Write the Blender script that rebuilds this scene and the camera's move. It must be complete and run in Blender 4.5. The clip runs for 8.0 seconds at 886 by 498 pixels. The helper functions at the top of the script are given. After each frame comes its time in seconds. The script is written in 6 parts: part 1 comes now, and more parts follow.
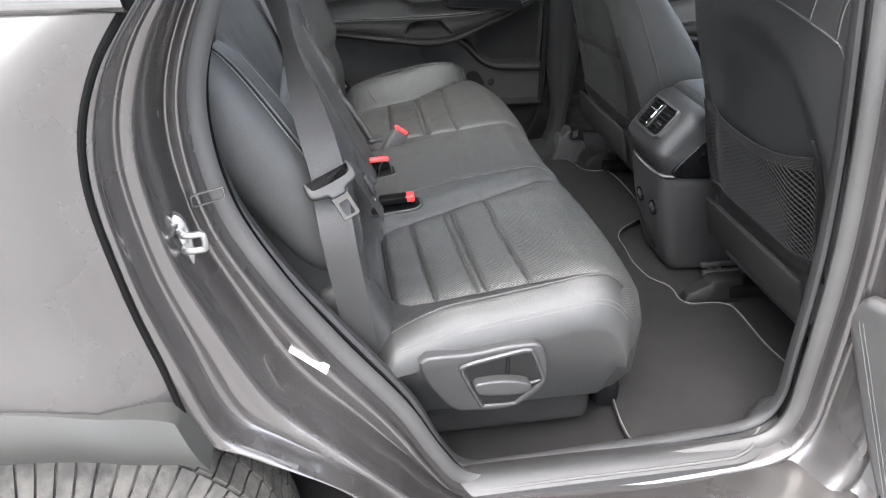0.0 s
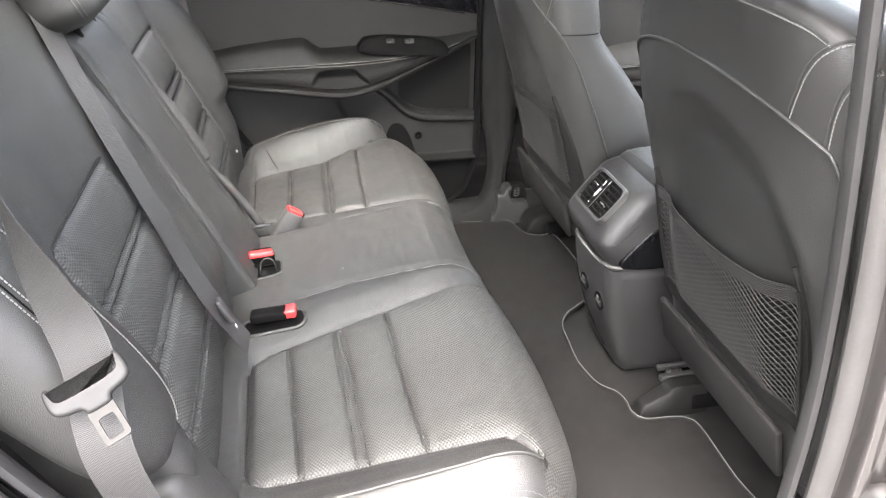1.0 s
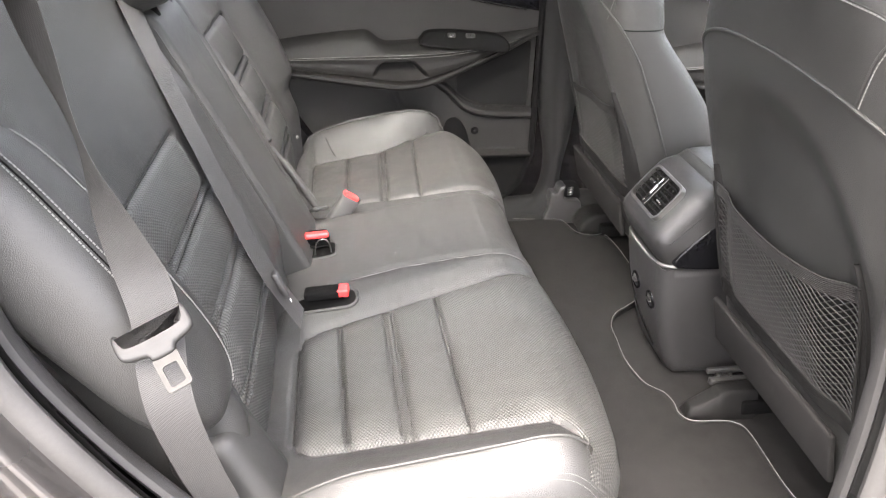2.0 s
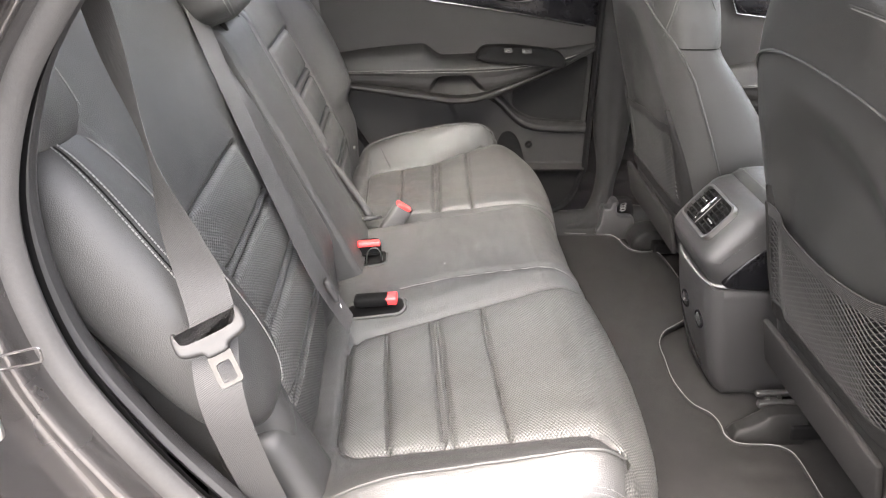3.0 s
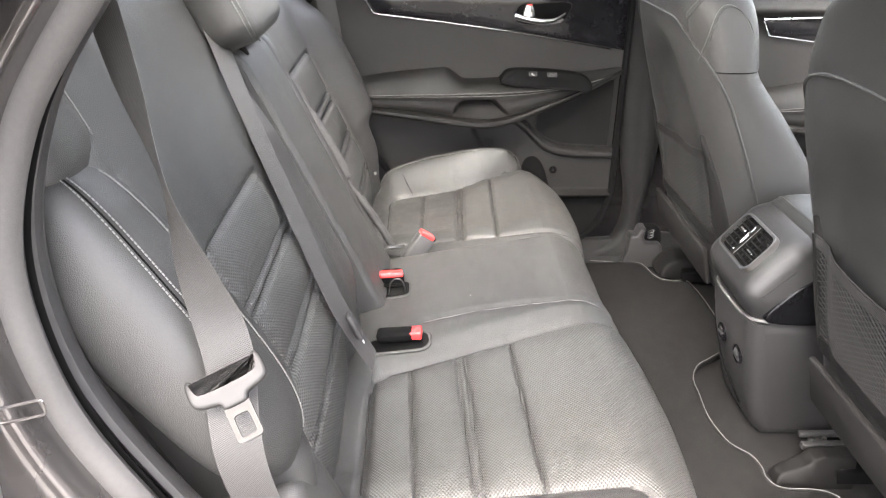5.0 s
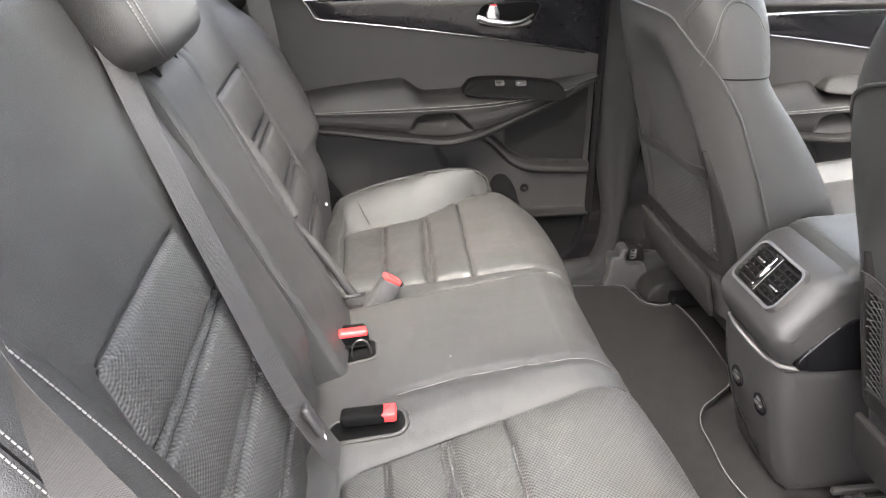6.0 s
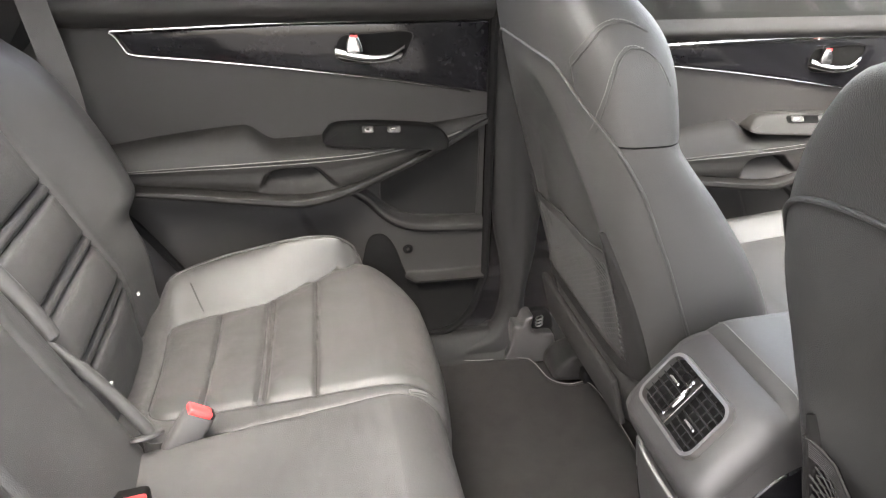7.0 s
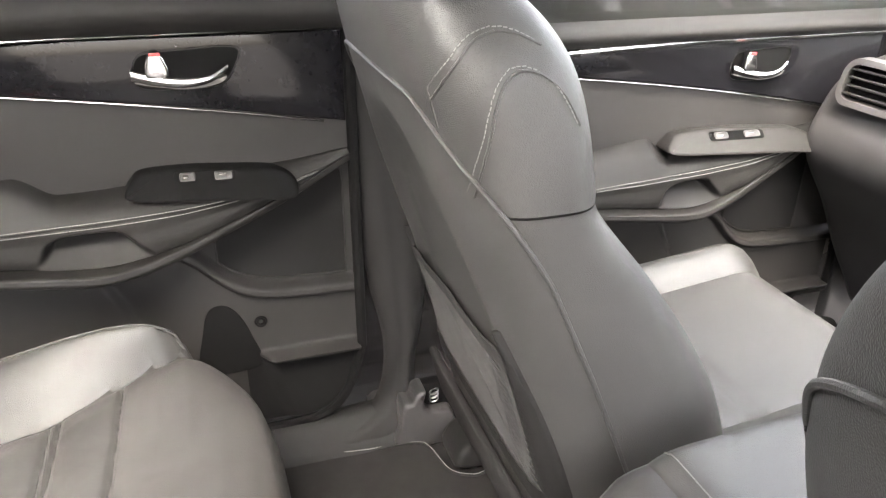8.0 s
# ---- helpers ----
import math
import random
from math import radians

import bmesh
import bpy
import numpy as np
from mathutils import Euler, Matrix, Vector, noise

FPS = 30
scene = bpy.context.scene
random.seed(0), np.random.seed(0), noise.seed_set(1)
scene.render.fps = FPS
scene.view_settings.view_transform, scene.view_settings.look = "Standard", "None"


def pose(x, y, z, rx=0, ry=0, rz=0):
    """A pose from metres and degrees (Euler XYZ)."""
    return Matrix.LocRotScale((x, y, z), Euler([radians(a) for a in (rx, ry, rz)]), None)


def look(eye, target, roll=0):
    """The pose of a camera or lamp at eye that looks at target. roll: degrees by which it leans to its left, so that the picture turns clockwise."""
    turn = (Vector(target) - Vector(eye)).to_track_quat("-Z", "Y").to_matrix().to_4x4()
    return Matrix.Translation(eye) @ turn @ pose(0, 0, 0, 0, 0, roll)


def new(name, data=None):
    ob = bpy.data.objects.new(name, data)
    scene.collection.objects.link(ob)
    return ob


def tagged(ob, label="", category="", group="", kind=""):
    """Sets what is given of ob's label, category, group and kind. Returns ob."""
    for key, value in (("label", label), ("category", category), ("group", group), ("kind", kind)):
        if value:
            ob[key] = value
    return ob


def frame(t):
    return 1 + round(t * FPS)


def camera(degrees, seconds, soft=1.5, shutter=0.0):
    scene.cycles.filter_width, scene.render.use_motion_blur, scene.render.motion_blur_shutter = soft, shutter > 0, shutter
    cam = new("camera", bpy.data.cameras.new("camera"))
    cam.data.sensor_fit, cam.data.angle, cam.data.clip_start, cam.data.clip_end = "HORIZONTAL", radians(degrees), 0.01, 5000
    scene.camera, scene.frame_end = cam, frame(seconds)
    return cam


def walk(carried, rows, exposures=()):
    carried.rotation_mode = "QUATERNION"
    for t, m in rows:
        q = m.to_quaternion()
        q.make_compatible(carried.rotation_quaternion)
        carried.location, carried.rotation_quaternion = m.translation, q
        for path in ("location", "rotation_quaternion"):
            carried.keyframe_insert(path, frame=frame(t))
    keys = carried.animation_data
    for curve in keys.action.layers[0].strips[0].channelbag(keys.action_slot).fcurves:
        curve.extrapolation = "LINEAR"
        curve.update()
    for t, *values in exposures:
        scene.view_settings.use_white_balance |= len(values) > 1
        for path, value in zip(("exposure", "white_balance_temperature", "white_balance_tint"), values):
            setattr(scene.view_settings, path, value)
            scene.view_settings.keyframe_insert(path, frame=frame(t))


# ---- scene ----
cam = camera(62.0, 8.0, 1.2)
PATH = [
    (0, (-0.017, -1.598, 1.413), (0.266, 0.113, 0.416), 0.4),
    (0.1, (-0.009, -1.547, 1.412), (0.3, 0.164, 0.424), 0.4),
    (0.3, (0.055, -1.434, 1.408), (0.386, 0.279, 0.426), 0.5),
    (0.5, (0.132, -1.327, 1.422), (0.477, 0.381, 0.44), 0.4),
    (1, (0.18, -1.249, 1.423), (0.546, 0.461, 0.453), 0.7),
    (1.5, (0.162, -1.257, 1.413), (0.517, 0.459, 0.449), 1.2),
    (2, (0.168, -1.273, 1.4), (0.407, 0.466, 0.44), 1.4),
    (3.5, (0.179, -1.302, 1.423), (0.241, 0.471, 0.5), 0.8),
    (4, (0.177, -1.304, 1.425), (0.217, 0.478, 0.517), 0.7),
    (5.5, (0.145, -1.138, 1.389), (0.226, 0.655, 0.506), 0.2),
    (6, (0.134, -0.989, 1.371), (0.324, 0.796, 0.487), -0.1),
    (6.5, (0.241, -0.806, 1.34), (0.524, 0.965, 0.455), 0.2),
    (7, (0.336, -0.666, 1.375), (0.675, 1.098, 0.496), 0.6),
    (7.5, (0.448, -0.503, 1.37), (0.844, 1.253, 0.499), 0.6),
    (8, (0.487, -0.356, 1.329), (1.056, 1.354, 0.46), 0.5),
]
EXPOSURES = [(0.0, 3.75, 6300, 10), (0.5, 4.25, 6500, 11), (1.0, 4.65, 6750, 13), (4.0, 4.7, 7000, 15), (5.5, 4.8, 6920, 14), (6.5, 4.75, 6950, 14), (8.0, 5.02, 7150, 15)]
walk(cam, [(t, look(eye, target, roll)) for t, eye, target, roll in PATH], EXPOSURES)

# ---- sky and sun ----
world = bpy.data.worlds.new("overcast_sky")
scene.world = world
world.use_nodes = True
wn = world.node_tree.nodes
sky = wn.new("ShaderNodeTexSky")
sky.sky_type, sky.sun_disc = "NISHITA", False
SUN_ELEV, SUN_ROT = 64.0, 211.0
sky.sun_elevation, sky.sun_rotation = radians(SUN_ELEV), radians(SUN_ROT)
sky.air_density, sky.dust_density, sky.ozone_density = 1.0, 4.0, 1.0
cloud = wn.new("ShaderNodeHueSaturation")  # a cloud layer greys the sky
cloud.inputs["Saturation"].default_value = 0.45
world.node_tree.links.new(sky.outputs[0], cloud.inputs["Color"])
world.node_tree.links.new(cloud.outputs[0], wn["Background"].inputs[0])
wn["Background"].inputs[1].default_value = 0.15
sun = bpy.data.lights.new("sun", "SUN")
sun.energy, sun.angle, sun.color = 0.65, radians(60), (1.0, 0.97, 0.93)
SUN_WAY = Vector((math.sin(radians(SUN_ROT)) * math.cos(radians(SUN_ELEV)), math.cos(radians(SUN_ROT)) * math.cos(radians(SUN_ELEV)), math.sin(radians(SUN_ELEV))))
new("sun", sun).matrix_world = look(SUN_WAY * 6, (0, 0, 0))


# ---- materials ----
def material(name, color, rough=0.5, metal=0.0, coat=0.0, grain=0.0, grain_scale=400.0, vary=0.12, vary_scale=6.0,
             rough_vary=0.12, kind="noise", spec=0.5, weave=0.0, weave_scale=1.0, hole=0.25):
    """A Principled surface with colour and gloss variation at a large scale and relief at a small one, in metres."""
    m = bpy.data.materials.new(name)
    m.use_nodes = True
    n, l = m.node_tree.nodes, m.node_tree.links
    p = n["Principled BSDF"]
    p.inputs["Metallic"].default_value = metal
    p.inputs["Coat Weight"].default_value = coat
    p.inputs["Coat Roughness"].default_value = 0.06
    p.inputs["Specular IOR Level"].default_value = spec
    tc = n.new("ShaderNodeTexCoord")
    big = n.new("ShaderNodeTexNoise")
    big.inputs["Scale"].default_value, big.inputs["Detail"].default_value = vary_scale, 6
    l.new(tc.outputs["Object"], big.inputs["Vector"])
    fine = n.new("ShaderNodeTexNoise")
    fine.inputs["Scale"].default_value, fine.inputs["Detail"].default_value = grain_scale * 0.35, 3
    l.new(tc.outputs["Object"], fine.inputs["Vector"])
    blend = n.new("ShaderNodeMix")
    blend.inputs[0].default_value = 0.3
    l.new(big.outputs["Fac"], blend.inputs[2])
    l.new(fine.outputs["Fac"], blend.inputs[3])
    ramp = n.new("ShaderNodeValToRGB")
    lo, hi = 1 - vary * 2.2, 1 + vary * 2.2
    ramp.color_ramp.elements[0].position, ramp.color_ramp.elements[1].position = 0.3, 0.7
    ramp.color_ramp.elements[0].color = (*[c * lo for c in color], 1)
    ramp.color_ramp.elements[1].color = (*[min(1, c * hi) for c in color], 1)
    l.new(blend.outputs[0], ramp.inputs[0])
    l.new(ramp.outputs[0], p.inputs["Base Color"])
    rr = n.new("ShaderNodeMapRange")
    rr.inputs["To Min"].default_value, rr.inputs["To Max"].default_value = max(0.02, rough - rough_vary), min(1, rough + rough_vary)
    l.new(big.outputs["Fac"], rr.inputs["Value"])
    l.new(rr.outputs[0], p.inputs["Roughness"])
    if grain or weave:
        bump = n.new("ShaderNodeBump")
        bump.inputs["Distance"].default_value = 0.001
        bump.inputs["Strength"].default_value = max(grain, weave)
        if kind == "pebble":
            tex = n.new("ShaderNodeTexVoronoi")
            tex.inputs["Scale"].default_value = grain_scale
            l.new(tc.outputs["Object"], tex.inputs["Vector"])
            l.new(tex.outputs["Distance"], bump.inputs["Height"])
            bump.invert = True
        elif kind == "noise":
            tex = n.new("ShaderNodeTexNoise")
            tex.inputs["Scale"].default_value, tex.inputs["Detail"].default_value = grain_scale, 4
            l.new(tc.outputs["Object"], tex.inputs["Vector"])
            l.new(tex.outputs["Fac"], bump.inputs["Height"])
        else:  # dots: a regular field of small holes, or threads
            sep = n.new("ShaderNodeSeparateXYZ")
            l.new(tc.outputs["UV"], sep.inputs[0])
            waves = []
            for axis in (0, 1):
                k = n.new("ShaderNodeMath")
                k.operation = "MULTIPLY"
                k.inputs[1].default_value = 2 * math.pi / weave_scale * (1.0 if axis == 0 else 0.8)
                l.new(sep.outputs[axis], k.inputs[0])
                w = n.new("ShaderNodeMath")
                w.operation = "SINE"
                l.new(k.outputs[0], w.inputs[0])
                waves.append(w)
            mul = n.new("ShaderNodeMath")
            mul.operation = "MULTIPLY"
            half_wave = n.new("ShaderNodeMath")
            half_wave.operation = "MULTIPLY_ADD"
            half_wave.inputs[1].default_value, half_wave.inputs[2].default_value = 1.0, 0.0
            l.new(waves[1].outputs[0], half_wave.inputs[0])
            l.new(waves[0].outputs[0], mul.inputs[0])
            l.new(half_wave.outputs[0], mul.inputs[1])
            l.new(mul.outputs[0], bump.inputs["Height"])
            dark = n.new("ShaderNodeMapRange")
            dark.inputs["From Min"].default_value, dark.inputs["From Max"].default_value = -0.55, 0.35
            dark.inputs["To Min"].default_value, dark.inputs["To Max"].default_value = hole, 1.0
            l.new(mul.outputs[0], dark.inputs["Value"])
            tint = n.new("ShaderNodeMix")
            tint.data_type, tint.blend_type = "RGBA", "MULTIPLY"
            tint.inputs[0].default_value = 1.0
            l.new(ramp.outputs[0], tint.inputs[6])
            l.new(dark.outputs[0], tint.inputs[7])
            l.new(tint.outputs[2], p.inputs["Base Color"])
        l.new(bump.outputs[0], p.inputs["Normal"])
    return m


LEATHER = material("black_leather", (0.0215, 0.0214, 0.0206), 0.46, grain=0.35, grain_scale=900, kind="pebble", vary=0.10, vary_scale=9, spec=0.38)
PERF = material("perforated_leather", (0.046, 0.046, 0.0435), 0.5, weave=0.5, weave_scale=0.0046, kind="dots", vary=0.06, hole=0.20, spec=0.42)
PANEL = material("door_panel_vinyl", (0.0105, 0.0100, 0.0095), 0.56, grain=0.3, grain_scale=1100, kind="pebble", vary=0.08, spec=0.22)
GRILLE = material("fine_speaker_mesh", (0.0045, 0.0044, 0.0043), 0.7, grain=0.4, grain_scale=700, vary=0.1, spec=0.12)
ARM = material("smooth_arm_rest_vinyl", (0.0068, 0.0065, 0.0062), 0.50, grain=0.2, grain_scale=1400, kind="pebble", vary=0.08, spec=0.16)
PLASTIC = material("grained_black_plastic", (0.0175, 0.0171, 0.0171), 0.44, grain=0.3, grain_scale=1300, kind="pebble", vary=0.1)
SHELL = material("seat_back_vinyl", (0.031, 0.0299, 0.0291), 0.42, grain=0.3, grain_scale=1200, kind="pebble", vary=0.1, spec=0.75)
# near-black for black parts; also painted into openings and gaps as shade
DARK = material("black_plastic_and_recess_shade", (0.0028, 0.0028, 0.0028), 0.8, grain=0.2, grain_scale=500, spec=0.07)
CARPET = material("black_carpet", (0.0145, 0.0140, 0.0137), 0.95, grain=1.0, grain_scale=1500, vary=0.10, vary_scale=30, spec=0.06)
GLOSS = material("piano_black", (0.004, 0.004, 0.0045), 0.10, rough_vary=0.02, spec=0.16)
CHROME = material("satin_chrome", (0.36, 0.36, 0.36), 0.18, metal=1.0, vary=0.04, rough_vary=0.06)
SILVER = material("brushed_silver_plastic", (0.20, 0.195, 0.188), 0.34, metal=0.95, vary=0.05)
STRIP = material("dull_chrome_strip", (0.20, 0.198, 0.195), 0.24, metal=1.0, vary=0.05)
ZINC = material("bright_zinc_plate", (0.34, 0.34, 0.33), 0.36, metal=1.0, vary=0.12, vary_scale=60)
STEEL = material("zinc_plated_steel", (0.17, 0.17, 0.165), 0.40, metal=1.0, vary=0.15, vary_scale=60)
RED = material("red_plastic", (0.62, 0.03, 0.03), 0.35, vary=0.06)
TONGUE_STEEL = material("belt_plate_steel", (0.020, 0.020, 0.0197), 0.42, metal=1.0, vary=0.08, vary_scale=60)
TONGUE = material("pale_grey_plastic", (0.0135, 0.0133, 0.0129), 0.55, vary=0.06, vary_scale=30, spec=0.35)
GREY = material("mid_grey_plastic", (0.085, 0.083, 0.08), 0.5, vary=0.06, grain=0.15, grain_scale=900)
PILLAR = material("pillar_trim_plastic", (0.0080, 0.0078, 0.0076), 0.55, grain=0.3, grain_scale=1300, kind="pebble", vary=0.1, spec=0.14)
BUCKLE = material("grey_buckle_plastic", (0.025, 0.0245, 0.024), 0.55, vary=0.06, grain=0.15, grain_scale=900)
PAINT = material("grey_brown_metallic_paint", (0.115, 0.108, 0.105), 0.26, metal=0.85, coat=0.8, vary=0.05, vary_scale=3, grain=0.02, grain_scale=2500)
CLADDING = material("unpainted_cladding", (0.015, 0.0148, 0.0125), 0.7, grain=0.3, grain_scale=900, vary=0.12)
RUBBER = material("seal_rubber", (0.030, 0.0287, 0.0275), 0.6, grain=0.3, grain_scale=700, vary=0.15)
TYRE = material("tyre_rubber", (0.050, 0.046, 0.040), 0.9, grain=0.5, grain_scale=300, vary=0.35, vary_scale=25)
WEBBING = material("seat_belt_webbing", (0.028, 0.0272, 0.0264), 0.6, weave=0.35, weave_scale=0.0022, kind="dots", vary=0.05, hole=0.62)
THREAD = material("pale_thread", (0.11, 0.11, 0.105), 0.7, vary=0.1)
CORD = material("grey_net_cord", (0.021, 0.0206, 0.0202), 0.8, vary=0.12, vary_scale=40, spec=0.08)
CLIP = material("white_clip_plastic", (0.20, 0.20, 0.195), 0.5, vary=0.08)
PAPER = material("white_label_paper", (0.75, 0.74, 0.72), 0.5, vary=0.04)
# darkened copy of the leather, laid in seam grooves as their shade
SEAM = material("seam_shade_leather", (0.011, 0.0108, 0.0104), 0.7, vary=0.08, vary_scale=40, spec=0.15)
THREAD_FINE = material("fine_grey_thread", (0.060, 0.060, 0.058), 0.7, vary=0.1)
THREAD_DIM = material("grey_thread", (0.13, 0.13, 0.124), 0.7, vary=0.1)
HEADLINER = material("grey_headliner_cloth", (0.42, 0.41, 0.39), 0.9, grain=0.4, grain_scale=900, vary=0.04)
ASPHALT = material("pale_worn_asphalt", (0.13, 0.127, 0.12), 0.9, grain=1.0, grain_scale=120, vary=0.3, vary_scale=3)


def glass_material():
    m = bpy.data.materials.new("window_glass")
    m.use_nodes = True
    p = m.node_tree.nodes["Principled BSDF"]
    p.inputs["Base Color"].default_value = (0.9, 0.94, 0.92, 1)
    p.inputs["Roughness"].default_value = 0.0
    p.inputs["IOR"].default_value = 1.45
    p.inputs["Transmission Weight"].default_value = 1.0
    return m


GLASS = glass_material()


def tinted_glass(share):
    """Thin dark glass that lets a share of the light straight through."""
    m = bpy.data.materials.new("dimming_glass")
    m.use_nodes = True
    n, l = m.node_tree.nodes, m.node_tree.links
    clear, shine, mix = n.new("ShaderNodeBsdfTransparent"), n.new("ShaderNodeBsdfGlossy"), n.new("ShaderNodeMixShader")
    clear.inputs[0].default_value = (share, share, share, 1)
    shine.inputs["Roughness"].default_value = 0.02
    mix.inputs[0].default_value = 0.06
    l.new(clear.outputs[0], mix.inputs[1])
    l.new(shine.outputs[0], mix.inputs[2])
    l.new(mix.outputs[0], n["Material Output"].inputs[0])
    return m


# assumed tint, added to cut the light through the far rear windows
DIMMING = tinted_glass(0.62)  # the light crosses two faces of each pane


# ---- mesh tools ----
def V(*a):
    return Vector(a)


def clamp(a, lo=0.0, hi=1.0):
    return max(lo, min(hi, a))


def smooth(a, b, x):
    t = clamp((x - a) / (b - a))
    return t * t * (3 - 2 * t)


def dip(x, centre, width):
    return math.exp(-((x - centre) / width) ** 2)


def lerp(a, b, t):
    return a + (b - a) * t


def table(x, rows):
    """Smooth interpolation in rows of (x, value)."""
    if x <= rows[0][0]:
        return rows[0][1]
    for (a, p), (b, q) in zip(rows, rows[1:]):
        if x <= b:
            i = rows.index((a, p))
            before, after = rows[max(i - 1, 0)], rows[min(i + 2, len(rows) - 1)]
            m0 = (q - before[1]) / (b - before[0]) * (b - a)
            m1 = (after[1] - p) / (after[0] - a) * (b - a)
            t = (x - a) / (b - a)
            return (2 * t ** 3 - 3 * t * t + 1) * p + (t ** 3 - 2 * t * t + t) * m0 + (3 * t * t - 2 * t ** 3) * q + (t ** 3 - t * t) * m1
    return rows[-1][1]


def spline(pts, per=8, closed=False):
    """Catmull-Rom through the points."""
    pts = [Vector(p) for p in pts]
    n = len(pts)
    out = []
    for i in range(n if closed else n - 1):
        a, b, c, d = (pts[(i + k) % n] if closed else pts[clamp(i + k, 0, n - 1)] for k in (-1, 0, 1, 2))
        for j in range(per):
            t = j / per
            out.append(0.5 * (2 * b + (c - a) * t + (2 * a - 5 * b + 4 * c - d) * t * t + (3 * b - a - 3 * c + d) * t ** 3))
    if not closed:
        out.append(pts[-1])
    return out


def thing(name, label, category, at=(0, 0, 0), group=""):
    ob = new(name)
    ob.location = at
    ob.empty_display_size = 0.05
    return tagged(ob, label, category, group)


def origin_of(ob):
    o = Vector((0, 0, 0))
    while ob:
        o += ob.location
        ob = ob.parent
    return o


def part(name, bm, mat, parent=None, label="", sharp=38):
    """Links a bmesh, given in world places, as one mesh under a thing or a part."""
    bmesh.ops.recalc_face_normals(bm, faces=bm.faces)
    for f in bm.faces:
        f.smooth = True
    for e in bm.edges:
        if len(e.link_faces) == 2 and e.calc_face_angle(0) > radians(sharp):
            e.smooth = False
    if parent:
        o = origin_of(parent)
        for v in bm.verts:
            v.co -= o
    me = bpy.data.meshes.new(name)
    bm.to_mesh(me)
    bm.free()
    for m in mat if isinstance(mat, (list, tuple)) else [mat]:
        me.materials.append(m)
    ob = new(name, me)
    if parent:
        ob.parent = parent
    if label:
        ob["label"] = label
    if name == "stitching":
        ob["kind"] = "stuff"
    return ob


def structure(name, bm, mat, label, category):
    return tagged(part(name, bm, mat), label, category, kind="structure")


def sheet(bm, f, us, vs, uv=None, mat_of=None, wrap_u=False):
    """A grid of faces over us x vs from f(u, v). Returns the rows of vertices."""
    rows = [[bm.verts.new(f(u, v)) for v in vs] for u in us]
    lay = bm.loops.layers.uv.verify()
    n = len(us)
    for i in range(n if wrap_u else n - 1):
        k = (i + 1) % n
        for j in range(len(vs) - 1):
            q = (rows[i][j], rows[k][j], rows[k][j + 1], rows[i][j + 1])
            try:
                face = bm.faces.new(q)
            except ValueError:
                continue
            if uv:
                for loop, (a, b) in zip(face.loops, ((i, j), (i + 1, j), (i + 1, j + 1), (i, j + 1))):
                    loop[lay].uv = uv(us[a % n], vs[b])
            if mat_of:
                face.material_index = mat_of(0.5 * (us[i] + us[k]), 0.5 * (vs[j] + vs[j + 1]))
    return rows


def rim(rows):
    """The outer loop of a sheet's vertices."""
    return rows[0] + [r[-1] for r in rows[1:]] + rows[-1][-2::-1] + [r[0] for r in rows[-2:0:-1]]


def skirt(bm, loop, steps):
    """Walls from a loop of vertices through each step, a function of a place, with a cap at the end."""
    for step in steps:
        nxt = [bm.verts.new(step(v.co.copy())) for v in loop]
        for i in range(len(loop)):
            j = (i + 1) % len(loop)
            bm.faces.new((loop[i], loop[j], nxt[j], nxt[i]))
        loop = nxt
    bm.faces.new(loop)


def span(a, b, n, edge=False):
    """n + 1 values from a to b, closer towards both ends if edge."""
    if edge:
        return [a + (b - a) * 0.5 * (1 - math.cos(math.pi * i / n)) for i in range(n + 1)]
    return [a + (b - a) * i / n for i in range(n + 1)]


def tube(bm, pts, r, sides=8, closed=False, flat=1.0, up=None):
    """A round or flattened bar along a line of places."""
    pts = [Vector(p) for p in pts]
    n = len(pts)
    rings = []
    side = None
    for i, p in enumerate(pts):
        a, b = (pts[i - 1], pts[(i + 1) % n]) if closed else (pts[max(0, i - 1)], pts[min(n - 1, i + 1)])
        t = (b - a).normalized()
        ref = Vector(up) if up else (side if side else (V(0, 0, 1) if abs(t.z) < 0.9 else V(1, 0, 0)))
        side = (ref - t * ref.dot(t)).normalized()
        other = t.cross(side)
        rr = r[i] if isinstance(r, (list, tuple)) else r
        rings.append([bm.verts.new(p + rr * (math.cos(k * 2 * math.pi / sides) * side * flat + math.sin(k * 2 * math.pi / sides) * other)) for k in range(sides)])
    for i in range(n if closed else n - 1):
        a, b = rings[i], rings[(i + 1) % n]
        for k in range(sides):
            bm.faces.new((a[k], a[(k + 1) % sides], b[(k + 1) % sides], b[k]))
    if not closed:
        bm.faces.new(rings[0])
        bm.faces.new(rings[-1][::-1])


